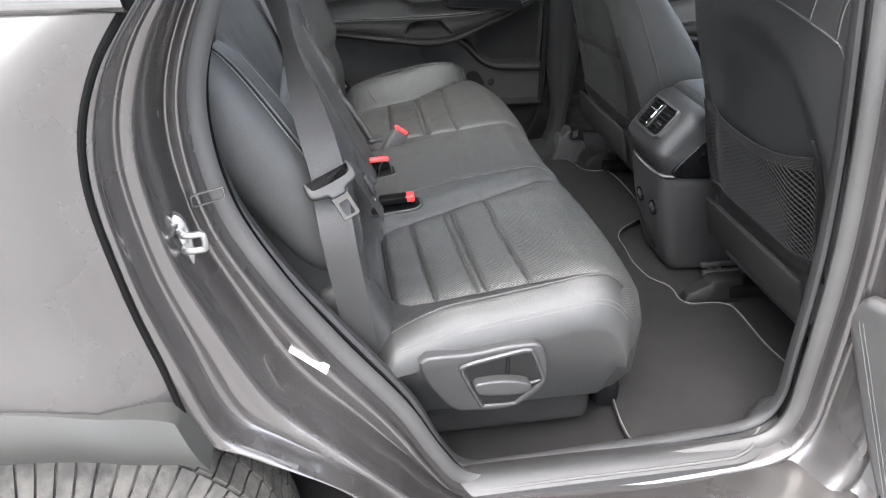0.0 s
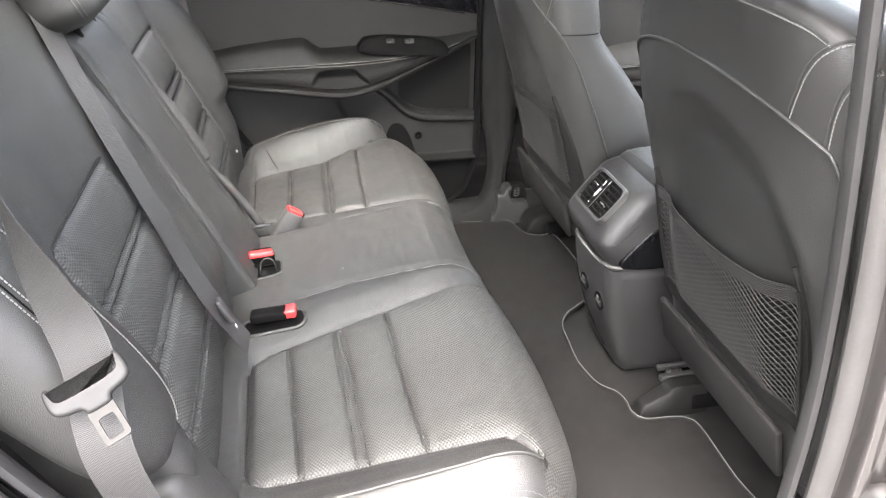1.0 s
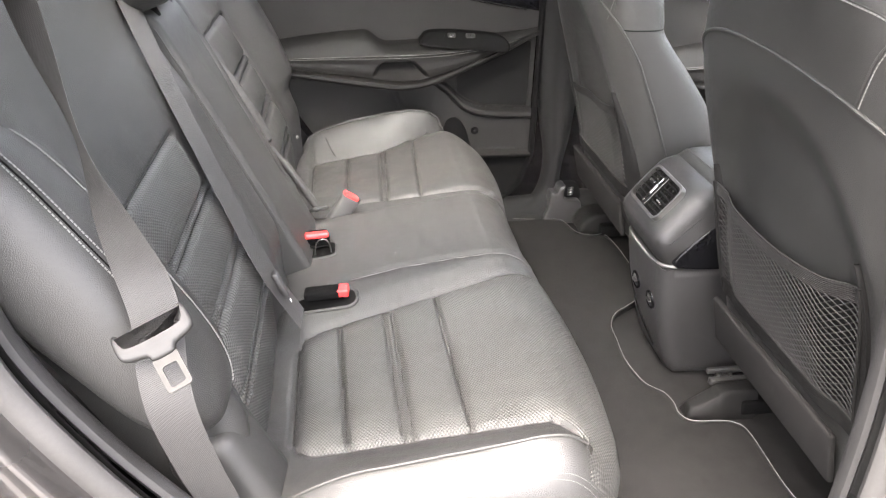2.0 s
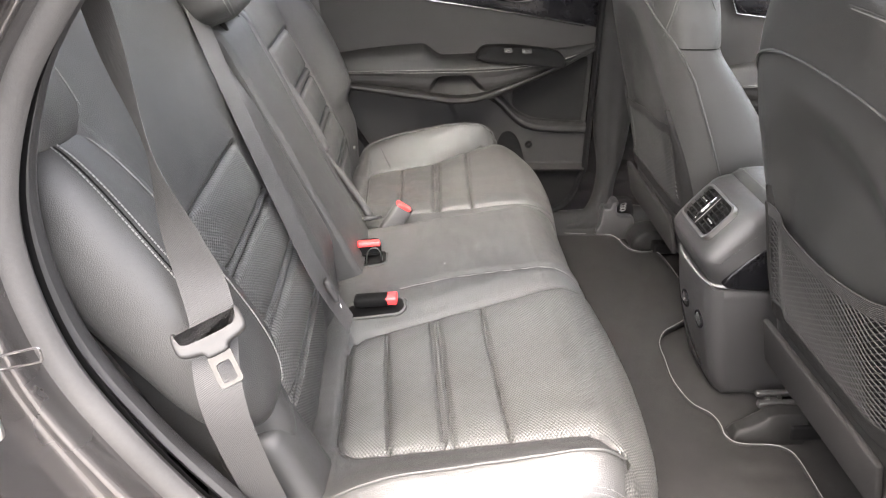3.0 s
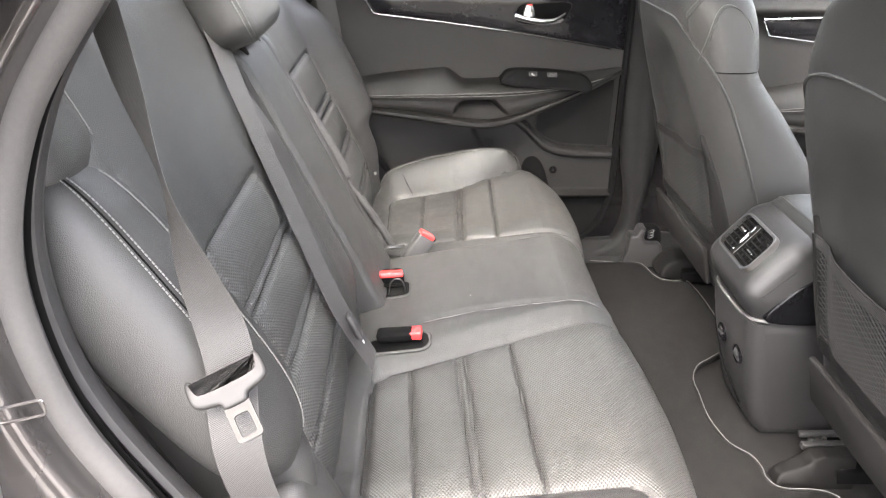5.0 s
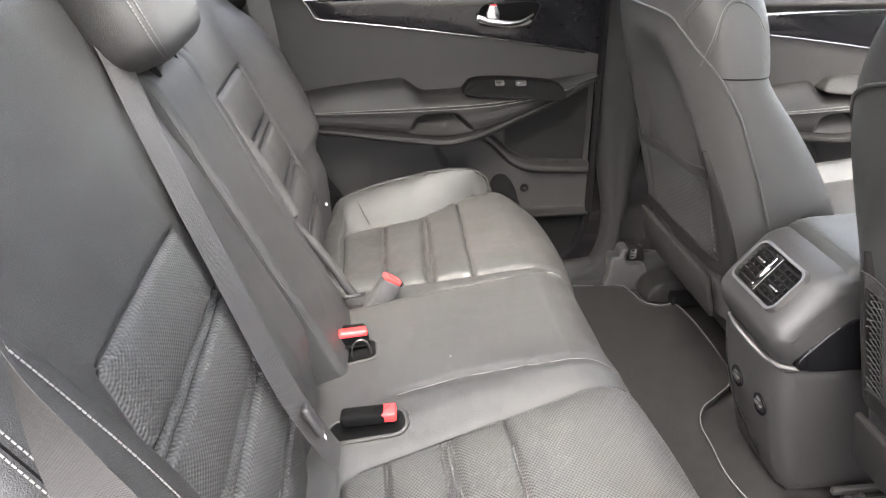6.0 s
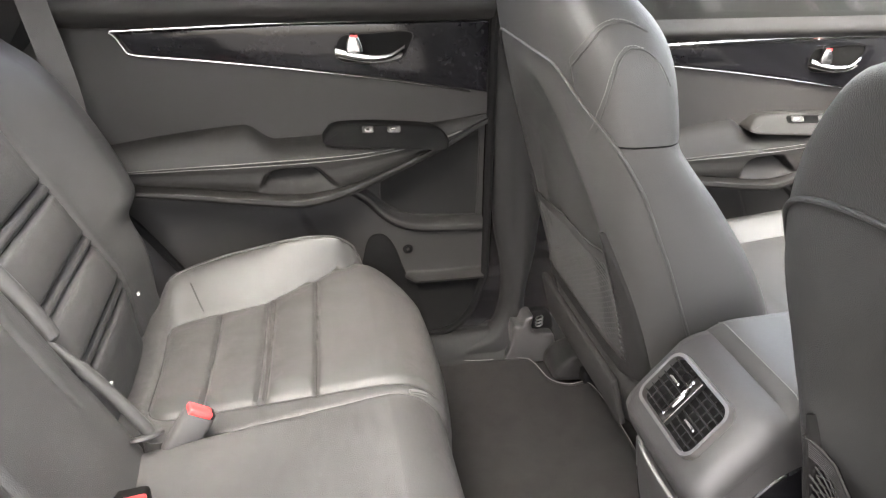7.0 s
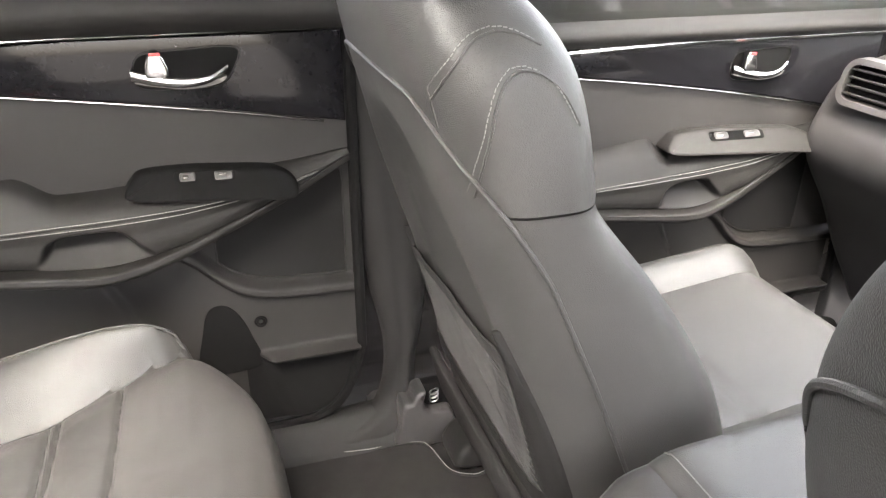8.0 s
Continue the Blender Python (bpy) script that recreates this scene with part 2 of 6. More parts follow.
def ribbon(bm, rows, width, thick):
    """A strap through rows of (place, direction of its width)."""
    lay = bm.loops.layers.uv.verify()
    pts = spline([r[0] for r in rows], 10)
    dirs = spline([Vector(r[1]).normalized() for r in rows], 10)
    rings, run, length = [], 0.0, []
    for i, p in enumerate(pts):
        t = (pts[min(i + 1, len(pts) - 1)] - pts[max(i - 1, 0)]).normalized()
        w = (dirs[i] - t * dirs[i].dot(t)).normalized() * width / 2
        n = t.cross(w).normalized() * thick / 2
        rings.append([bm.verts.new(p + k) for k in (-w + n * 0.2, n, w + n * 0.2, w - n * 0.2, -n, -w - n * 0.2)])
        run += (p - pts[i - 1]).length if i else 0
        length.append(run)
    ub = (0, width / 2, width, width, width / 2, 0)
    for i in range(len(rings) - 1):
        for k in range(6):
            f = bm.faces.new((rings[i][k], rings[i][(k + 1) % 6], rings[i + 1][(k + 1) % 6], rings[i + 1][k]))
            for loop, (a, b) in zip(f.loops, ((i, k), (i, (k + 1) % 6), (i + 1, (k + 1) % 6), (i + 1, k))):
                loop[lay].uv = (length[a], ub[b])
    bm.faces.new(rings[0])
    bm.faces.new(rings[-1][::-1])


def stitches(bm, pts, size=0.0011, pitch=0.0065, mark=0.0042, normal=None):
    """A row of thread stitches along a line of places."""
    pts = [Vector(p) for p in pts]
    run, nxt = 0.0, 0.0
    for a, b in zip(pts, pts[1:]):
        d = (b - a).length
        if d < 1e-6:
            continue
        t = (b - a) / d
        while nxt < run + d:
            c = a + t * (nxt - run)
            side = t.cross(V(0, 0, 1) if abs(t.z) < 0.9 else V(1, 0, 0)).normalized()
            top = side.cross(t)
            ends = []
            for k in (0, mark):
                ends.append([bm.verts.new(c + t * k + size * (side * x + top * z)) for x, z in ((1, 0), (0, 1), (-1, 0), (0, -1))])
            for k in range(4):
                bm.faces.new((ends[0][k], ends[0][(k + 1) % 4], ends[1][(k + 1) % 4], ends[1][k]))
            nxt += pitch
        run += d


def offset_loop(loop, d):
    """A 2D loop moved inwards by d."""
    n = len(loop)
    area = sum(loop[i][0] * loop[(i + 1) % n][1] - loop[(i + 1) % n][0] * loop[i][1] for i in range(n))
    s = 1 if area > 0 else -1
    out = []
    for i in range(n):
        (ax, ay), (bx, by), (cx, cy) = loop[i - 1], loop[i], loop[(i + 1) % n]
        e1, e2 = Vector((bx - ax, by - ay)).normalized(), Vector((cx - bx, cy - by)).normalized()
        nn = Vector((-(e1.y + e2.y), e1.x + e2.x)) * s
        k = nn.length
        nn = nn / k if k > 1e-6 else nn
        c = max(0.35, nn.dot(Vector((-e1.y, e1.x)) * s))
        out.append((bx + nn.x * d / c, by + nn.y * d / c))
    return out


def plate(bm, loop, place, a, b, r=0.0, both=False, hollow=None):
    """A slab with the 2D outline loop between the depths a (front) and b, its front edge rounded by r; place(u, v, depth) gives the world place."""
    s = 1 if b > a else -1
    rings = []
    if r:
        for k in (0, 30, 60, 90):
            rings.append((r * (1 - math.sin(radians(k))), a + s * r * (1 - math.cos(radians(k)))))
    else:
        rings.append((0, a))
    if both and r:
        for k in (90, 60, 30, 0):
            rings.append((r * (1 - math.sin(radians(k))), b - s * r * (1 - math.cos(radians(k)))))
    else:
        rings.append((0, b))
    vs = [[bm.verts.new(place(u, v, d)) for u, v in (offset_loop(loop, o) if o > 1e-6 else loop)] for o, d in rings]
    n = len(loop)
    for p, q in zip(vs, vs[1:]):
        for i in range(n):
            bm.faces.new((p[i], p[(i + 1) % n], q[(i + 1) % n], q[i]))
    bm.faces.new(vs[0])
    bm.faces.new(vs[-1][::-1])


def round_rect(w, h, r, n=5, cx=0.0, cy=0.0):
    out = []
    for k, (sx, sy) in enumerate(((1, 1), (-1, 1), (-1, -1), (1, -1))):
        for i in range(n + 1):
            a = math.pi / 2 * (k + i / n)
            out.append((cx + sx * (w / 2 - r) + r * math.cos(a), cy + sy * (h / 2 - r) + r * math.sin(a)))
    return out


def loop2(pts, per=6):
    return [(p.x, p.y) for p in spline([(a, b, 0) for a, b in pts], per, True)]


def box(bm, c, size, r=0.004, turn=None):
    """A block with rounded edges."""
    c, m = Vector(c), (turn or Matrix.Identity(3)).to_3x3()
    sx, sy, sz = size
    rr = min(r, sx * 0.45, sy * 0.45, sz * 0.45)
    plate(bm, round_rect(sx, sy, rr, 3), lambda u, v, d: c + m @ V(u, v, d), sz / 2, -sz / 2, rr, True)


def xz(y_sign=1):
    return lambda u, v, d: V(u, d, v)

# ---- ground, floor and body shell ----
bm = bmesh.new()
sheet(bm, lambda u, v: V(u, v, 0.0), [-3000, -60, -8, 8, 60, 3000], [-3000, -60, -8, 8, 60, 3000])
structure("ground", bm, ASPHALT, "pale worn asphalt under the parked car", "ground")

# the rim of the near rear door opening, seen from outside: (x, z)
SEAL = [(0.05, 1.48), (-0.085, 1.325), (-0.145, 1.235), (-0.178, 1.122), (-0.165, 0.99), (-0.110, 0.865), (-0.03, 0.735), (0.06, 0.605),
        (0.115, 0.50), (0.165, 0.432), (0.25, 0.412), (0.45, 0.414), (0.62, 0.422), (0.73, 0.435), (0.776, 0.49), (0.780, 0.60), (0.776, 0.80), (0.757, 0.98), (0.724, 1.18), (0.672, 1.46)]
OUTER = [(0.0, 1.52), (-0.165, 1.30), (-0.235, 1.20), (-0.262, 1.10), (-0.252, 0.97), (-0.232, 0.86), (-0.205, 0.735), (-0.145, 0.688),
         (-0.03, 0.605), (0.055, 0.50), (0.17, 0.37), (0.42, 0.315), (0.66, 0.32), (0.79, 0.345), (0.86, 0.42), (0.88, 0.56), (0.88, 0.80), (0.865, 0.98), (0.84, 1.18), (0.80, 1.50)]
SEAL_Y, OUT_Y = -0.70, -0.865


JO = spline([(a, OUT_Y, b) for a, b in OUTER], 8)
JS = spline([(a, SEAL_Y, b) for a, b in SEAL], 8)


def jamb(u, v):
    k = int(u)
    p = JO[k].lerp(JS[k], v)
    # steps and two ridges across the pressed frame
    depth = table(v, [(0.0, 0.0), (0.06, 0.001), (0.11, 0.006), (0.17, 0.032), (0.22, 0.043), (0.32, 0.042), (0.45, 0.046), (0.51, 0.056), (0.57, 0.086), (0.64, 0.120), (0.71, 0.128), (0.76, 0.122), (0.82, 0.118), (0.92, 0.122), (1.0, 0.162)])
    return V(p.x, OUT_Y + depth, p.z)


bm = bmesh.new()
NJ = len(JO)
sheet(bm, jamb, list(range(NJ)), span(0, 1, 64))
body = thing("car_body", "dark grey-brown metallic car body beside the open rear door", "car body", (0.3, -0.8, 0.3))
part("door_frame", bm, PAINT, body, "painted pressed-steel door frame")

# rubber seal round the opening
bm = bmesh.new()
tube(bm, [p + V(0, -0.006, 0) for p in JS], 0.0185, 12, flat=0.75, up=(0, 1, 0))
seal = part("door_seal", bm, RUBBER, body, "hollow black rubber door seal")
bm = bmesh.new()
tube(bm, [p.lerp(JO[i], -0.1) + V(0, 0.016, 0) for i, p in enumerate(JS)], 0.012, 8, flat=0.7)
part("seal_lip", bm, PLASTIC, seal)
# second seal on the outer edge of the quarter panel
bm = bmesh.new()
tube(bm, [JO[i].lerp(JS[i], 0.06) + V(0, -0.001, 0) for i in range(0, 60)], 0.005, 8)
part("edge_seal", bm, RUBBER, body)
bm = bmesh.new()
tube(bm, [JO[i].lerp(JS[i], 0.0) + V(-0.002, -0.002, 0) for i in range(0, 49)], 0.0042, 8)
part("shut_line", bm, DARK, body)

# rear quarter panel with the wheel arch cut out
WHEEL = (-0.47, 0.375)


def quarter(u, v):
    """u: from the shut line backwards, v: from the arch or sill upwards."""
    k = int(lerp(0, 50, 1 - v))
    edge = JO[k]
    x = lerp(edge.x, -1.75, u)
    z = edge.z
    if u > 0:
        d = x - WHEEL[0]
        arch = WHEEL[1] + math.sqrt(max(0.0, 0.472 ** 2 - d * d)) if abs(d) < 0.472 else 0.30
        low = lerp(JO[50].z, max(arch, 0.30), smooth(0, 0.14, u))
        z = lerp(low, 1.42, (edge.z - JO[50].z) / (1.42 - JO[50].z))
    bulge = 0.035 * math.sin(clamp((z - 0.55) / 0.8) * math.pi) - 0.03 * smooth(1.15, 1.45, z)
    hip = 0.02 * dip(math.hypot(x - WHEEL[0], z - WHEEL[1]), 0.47, 0.08)
    return V(x, OUT_Y - (bulge + hip) * smooth(0.0, 0.06, u), z)


bm = bmesh.new()
sheet(bm, quarter, [0, 0.006, 0.015, 0.03] + span(0.05, 1, 40), span(0, 1, 44))
part("quarter_panel", bm, PAINT, body, "reflective metallic rear quarter panel")
# chrome strip under the side window
bm = bmesh.new()
tube(bm, spline([(-0.19, -0.872, 1.283), (-0.4, -0.880, 1.285), (-0.9, -0.875, 1.30), (-1.7, -0.83, 1.33)], 8), 0.020, 10, flat=1.0)
part("window_chrome", bm, CHROME, body, "bright chrome strip below the side window")
# wheel arch cladding
bm = bmesh.new()
def clad(u, v):
    ang = radians(lerp(lerp(51, 59.6, v), 178, u))
    r = lerp(0.41, 0.479, v) + lerp(0.030, 0.008, v) * smooth(0.27, 0, u)
    c = WHEEL[0] + r * math.cos(ang), WHEEL[1] + r * math.sin(ang)
    y = OUT_Y - 0.068 + 0.012 * (1 - math.sin(math.pi * clamp(v * 0.9 + 0.1))) + 0.02 * smooth(0.10, 0.0, u)
    return V(c[0], y, c[1])
rows = sheet(bm, clad, span(0, 1, 60), span(0, 1, 10))
skirt(bm, rim(rows), [lambda p: p + V(0, 0.05, 0)])
part("arch_cladding", bm, CLADDING, body, "unpainted grey wheel arch cladding")
bm = bmesh.new()
sheet(bm, lambda u, v: V(WHEEL[0] + 0.475 * math.cos(u), lerp(-0.84, -0.45, v), WHEEL[1] + 0.475 * math.sin(u)), [radians(a) for a in span(63, 180, 30)], [0, 0.5, 1])
part("arch_liner", bm, DARK, body)
# striker on the frame
bm = bmesh.new()
SP = V(-0.203, -0.778, 0.976)
plate(bm, loop2([(-0.003, 0.036), (0.010, 0.020), (0.013, -0.018), (0.006, -0.040), (-0.010, -0.020), (-0.013, 0.012)], 4),
      lambda u, v, d: SP + Matrix.Rotation(radians(12), 3, "Z") @ V(u, d, v), -0.006, 0.006, 0.002)
striker = part("striker", bm, ZINC, body, "zinc-plated door striker loop")
bm = bmesh.new()
tube(bm, spline([SP + V(0.000, -0.004, 0.013), SP + V(0.008, -0.018, 0.014), SP + V(0.026, -0.022, 0.017), SP + V(0.031, -0.022, 0.014),
                 SP + V(0.031, -0.022, -0.001), SP + V(0.026, -0.022, -0.004), SP + V(0.008, -0.018, -0.007), SP + V(0.000, -0.004, -0.009)], 5), 0.0042, 8)
part("striker_loop", bm, ZINC, striker)
for dz in (0.022, -0.024):
    bm = bmesh.new()
    tube(bm, [SP + V(-0.004, -0.004, dz), SP + V(-0.007, -0.011, dz)], 0.006, 6)
    part("bolt", bm, ZINC, striker)
bm = bmesh.new()
tube(bm, [SP + V(0.034 + u, 0.030, 0.040 + v + 0.25 * u) for u, v in round_rect(0.040, 0.015, 0.003, 3)], 0.0014, 6, closed=True)
part("frame_embossing", bm, PAINT, body)

# paper label on the frame
def on_jamb(z, v, k0=0, k1=90):
    k = min(range(k0, k1), key=lambda i: abs(JO[i].lerp(JS[i], v).z - z))
    return jamb(k, v)
LA, LB = on_jamb(0.780, 0.73), on_jamb(0.734, 0.75)
bm = bmesh.new()
la = (LB - LA).normalized()
la = (la + V(0.32, 0, 0.06)).normalized()
lw = V(0.35, 0.8, 0.25).cross(la).cross(la).normalized() * -1
ln = la.cross(lw).normalized()
ln = ln if ln.y < 0 else -ln
LC = (LA + LB) / 2 + ln * 0.0085 + V(0.016, -0.004, -0.010)
plate(bm, round_rect(0.066, 0.0145, 0.001, 2), lambda u, v, d: LC + la * u + lw * v + ln * d, 0.0008, -0.0005)
tagged(part("paper_label", bm, PAPER), "blank white sticker on the painted door frame", "label")

# sill with scuff plate
sill = thing("door_sill", "grey-black plastic sill plate along the door opening", "sill", (0.4, -0.69, 0.38))
bm = bmesh.new()
def sill_top(u, v):
    y = lerp(-0.742, -0.655, v)
    z = 0.424 + 0.012 * math.sin(math.pi * clamp(v * 1.15)) - 0.03 * smooth(0.8, 1.0, v)
    bend = smooth(0.64, 0.80, u) ** 2
    return V(u, y + 0.07 * bend, z + 0.02 * bend)
rows = sheet(bm, sill_top, span(0.12, 0.80, 40), span(0, 1, 14))
skirt(bm, rim(rows), [lambda p: V(p.x, p.y, 0.36)])
part("sill_plate", bm, PLASTIC, sill)
bm = bmesh.new()
for dy in (-0.733, -0.722):
    tube(bm, spline([(0.16, dy, 0.424), (0.3, dy, 0.427), (0.6, dy, 0.428), (0.68, dy + 0.006, 0.432), (0.73, dy + 0.035, 0.45)], 8), 0.0035, 6)
part("sill_rib", bm, RUBBER, sill)
bm = bmesh.new()
plate(bm, loop2([(0.1, 0.40), (0.12, 0.22), (0.5, 0.20), (0.9, 0.21), (0.92, 0.40), (0.5, 0.405)], 6), xz(), -0.86, -0.74, 0.02)
part("rocker_panel", bm, PAINT, body, "painted rocker panel under the sill")
bm = bmesh.new()
box(bm, (0.66, -0.79, 0.375), (0.1, 0.07, 0.03), 0.01)
part("sill_bracket", bm, GREY, body)

# floor carpet and the parts under the seats
bm = bmesh.new()
def carpet(u, v):
    tunnel = 0.03 * dip(v, 0.0, 0.13) * smooth(0.6, 0.85, u)
    under = -0.03 * smooth(0.52, 0.46, u) * smooth(0.3, 0.5, abs(v))
    return V(u, v, 0.385 + tunnel + under + 0.0012 * noise.noise(V(u * 30, v * 30, 0)))
rows = sheet(bm, carpet, span(-0.3, 1.85, 86), span(-0.72, 0.78, 60))
skirt(bm, rim(rows), [lambda p: p + V(0, 0, -0.06)])
structure("floor", bm, CARPET, "black carpeted car floor", "floor")

# the mat: one wide piece with a pale stitched edge
MAT = [(0.515, -0.655), (0.70, -0.66), (0.80, -0.62), (0.855, -0.585), (0.925, -0.515), (0.918, -0.40), (0.921, -0.27), (0.908, -0.238), (0.88, -0.227), (0.825, -0.222), (0.805, -0.20), (0.806, -0.167), (0.797, -0.138), (0.780, -0.122),
       (0.762, -0.098), (0.746, -0.035), (0.752, 0.04), (0.765, 0.11), (0.795, 0.165), (0.84, 0.20), (0.90, 0.26), (0.915, 0.40), (0.905, 0.565), (0.858, 0.575), (0.822, 0.60), (0.806, 0.665),
       (0.785, 0.688), (0.70, 0.694), (0.50, 0.69), (0.48, 0.4), (0.48, 0.0), (0.49, -0.3), (0.52, -0.45)]
mat_loop = loop2(MAT, 5)
mat = thing("floor_mat", "black carpet floor mat with a pale stitched edge", "floor mat", (0.7, 0, 0.39))
bm = bmesh.new()
plate(bm, mat_loop, lambda u, v, d: V(u, v, d + 0.035 * dip(v, 0.0, 0.10) * smooth(0.62, 0.85, u)), 0.402, 0.386, 0.003)
part("carpet", bm, CARPET, mat)
bm = bmesh.new()
ml = [V(u, v, 0.4025 + 0.035 * dip(v, 0.0, 0.10) * smooth(0.62, 0.85, u)) for u, v in mat_loop]
tube(bm, ml, 0.0035, 6, closed=True)
part("binding", bm, CARPET, mat)
bm = bmesh.new()
stitches(bm, [p + V(0, 0, 0.0035) for p in ml + ml[:1]], 0.0011, 0.0055, 0.004)
part("stitching", bm, THREAD_DIM, mat, "pale edge stitching")


# ---- rear seats ----
def inset_edges(x, near=True):
    """The two sides of the ribbed inset, with rounded corners at its rear; it widens towards the front."""
    k = clamp((0.108 - x) / 0.034)
    c = 0.034 * (1 - math.sqrt(1 - k * k))
    if near:
        return -0.520 - 0.062 * x - 0.10 * clamp((x - 0.41) / 0.06) ** 2 + c, -0.262 + 0.228 * x - c
    return -0.517 - 0.45 * max(0.0, x - 0.235) - 0.02 * x + c, -0.256 + 0.12 * x - c


SEAMS = {True: (0.143, 0.219, 0.233, 0.310), False: (0.158, 0.240, 0.253, 0.327)}


def cushion_z(x, y, near):
    """Height of the rear cushions' tops; the far seat is the near one mirrored."""
    z = 0.666 + 0.165 * min(x, 0.42) + 0.03 * max(0, x - 0.42)
    a, b = inset_edges(x, near)
    ins = smooth(a - 0.004, a + 0.012, y) * smooth(b + 0.004, b - 0.012, y) * smooth(0.066, 0.082, x)
    edge = dip(y, a, 0.006) + dip(y, b, 0.006) if x > 0.075 else 0
    if a - 0.01 < y < b + 0.01:
        xs = x - 0.035 * (-0.38 - y)  # the seams run slightly askew
        g1, g2, g3, g4 = SEAMS[near]
        edge = max(edge, dip(x, 0.072, 0.006))
        for g, k in ((g1, 1.0), (g2, 0.75), (g3, 0.75), (g4, 1.0)):
            z -= 0.0078 * k * dip(xs, g, 0.0034) * ins
        for g0, g5 in ((0.072, g1), (g1, g2), (g3, g4), (g4, 0.47)):
            if g0 < xs < g5:
                z += 0.008 * math.sin(math.pi * (xs - g0) / (g5 - g0)) ** 0.7 * smooth(a, a + 0.05, y) * smooth(b, b - 0.05, y)
        z -= 0.010 * math.sin(math.pi * clamp((y - a) / (b - a)))
    z -= 0.0065 * min(1, edge)
    crest = -0.616
    rise = clamp((a - 0.004 - y) / max(0.01, a - 0.004 - crest))
    if near:
        high = 0.040 * smooth(0.0, 0.16, x) * smooth(0.53, 0.38, x)
    else:
        high = table(x, [(0.0, 0.0), (0.05, 0.030), (0.082, 0.046), (0.15, 0.058), (0.234, 0.064), (0.303, 0.064), (0.362, 0.055), (0.412, 0.036), (0.46, 0.010), (0.55, 0.0)])
    z += high * (0.35 * rise + 0.65 * rise * rise * (3 - 2 * rise)) - 0.55 * max(0.0, crest - y) * smooth(0.0, 0.16, x) * (smooth(0.53, 0.38, x) if near else smooth(0.50, 0.36, x))
    z -= 0.07 * smooth(0.065, 0.0, x) * smooth(-0.54, -0.60, y)
    if near and y > b:
        z += 0.012 * smooth(b, b + 0.06, y) * smooth(0.0, 0.1, x)
        z -= 0.0035 * dip(y, bench_seam(x), 0.006) * smooth(0.13, 0.17, x)
    return z


def bench_seam(x):
    """The stitched seam between the outer and the middle place."""
    return table(x, [(0.10, -0.128), (0.155, -0.113), (0.234, -0.102), (0.317, -0.101), (0.42, -0.108), (0.50, -0.112)])


def cushion_front(y, near=True):
    front = 0.503 + 0.034 * math.sin(math.pi * clamp((y + 0.68) / 0.62)) - 0.050 * clamp((-0.54 - y) / 0.13) ** 2
    return front if near else front - 0.008 - 0.085 * clamp((-0.47 - y) / 0.20) ** 2


def cushion_place(x, y, near, sign, y0, y1):
    """x runs 0 to 1 from back to front, y across in metres."""
    front = cushion_front(y, near)
    px = x * front
    dx = clamp((px - (front - 0.085)) / 0.085)
    out = clamp((y0 + 0.035 - y) / 0.035)
    inn = clamp((y - (y1 - 0.02)) / 0.02)
    z = cushion_z(px, y, near)
    z -= 0.088 * (1 - math.sqrt(1 - dx * dx)) + 0.04 * (1 - math.sqrt(1 - out * out)) + 0.02 * (1 - math.sqrt(1 - inn * inn))
    # small creases of use
    z += 0.0012 * noise.noise(V(px * 22, y * 22, 3 if near else 8)) + 0.0005 * noise.noise(V(px * 70, y * 70, 1))
    return V(px, y * sign, z)


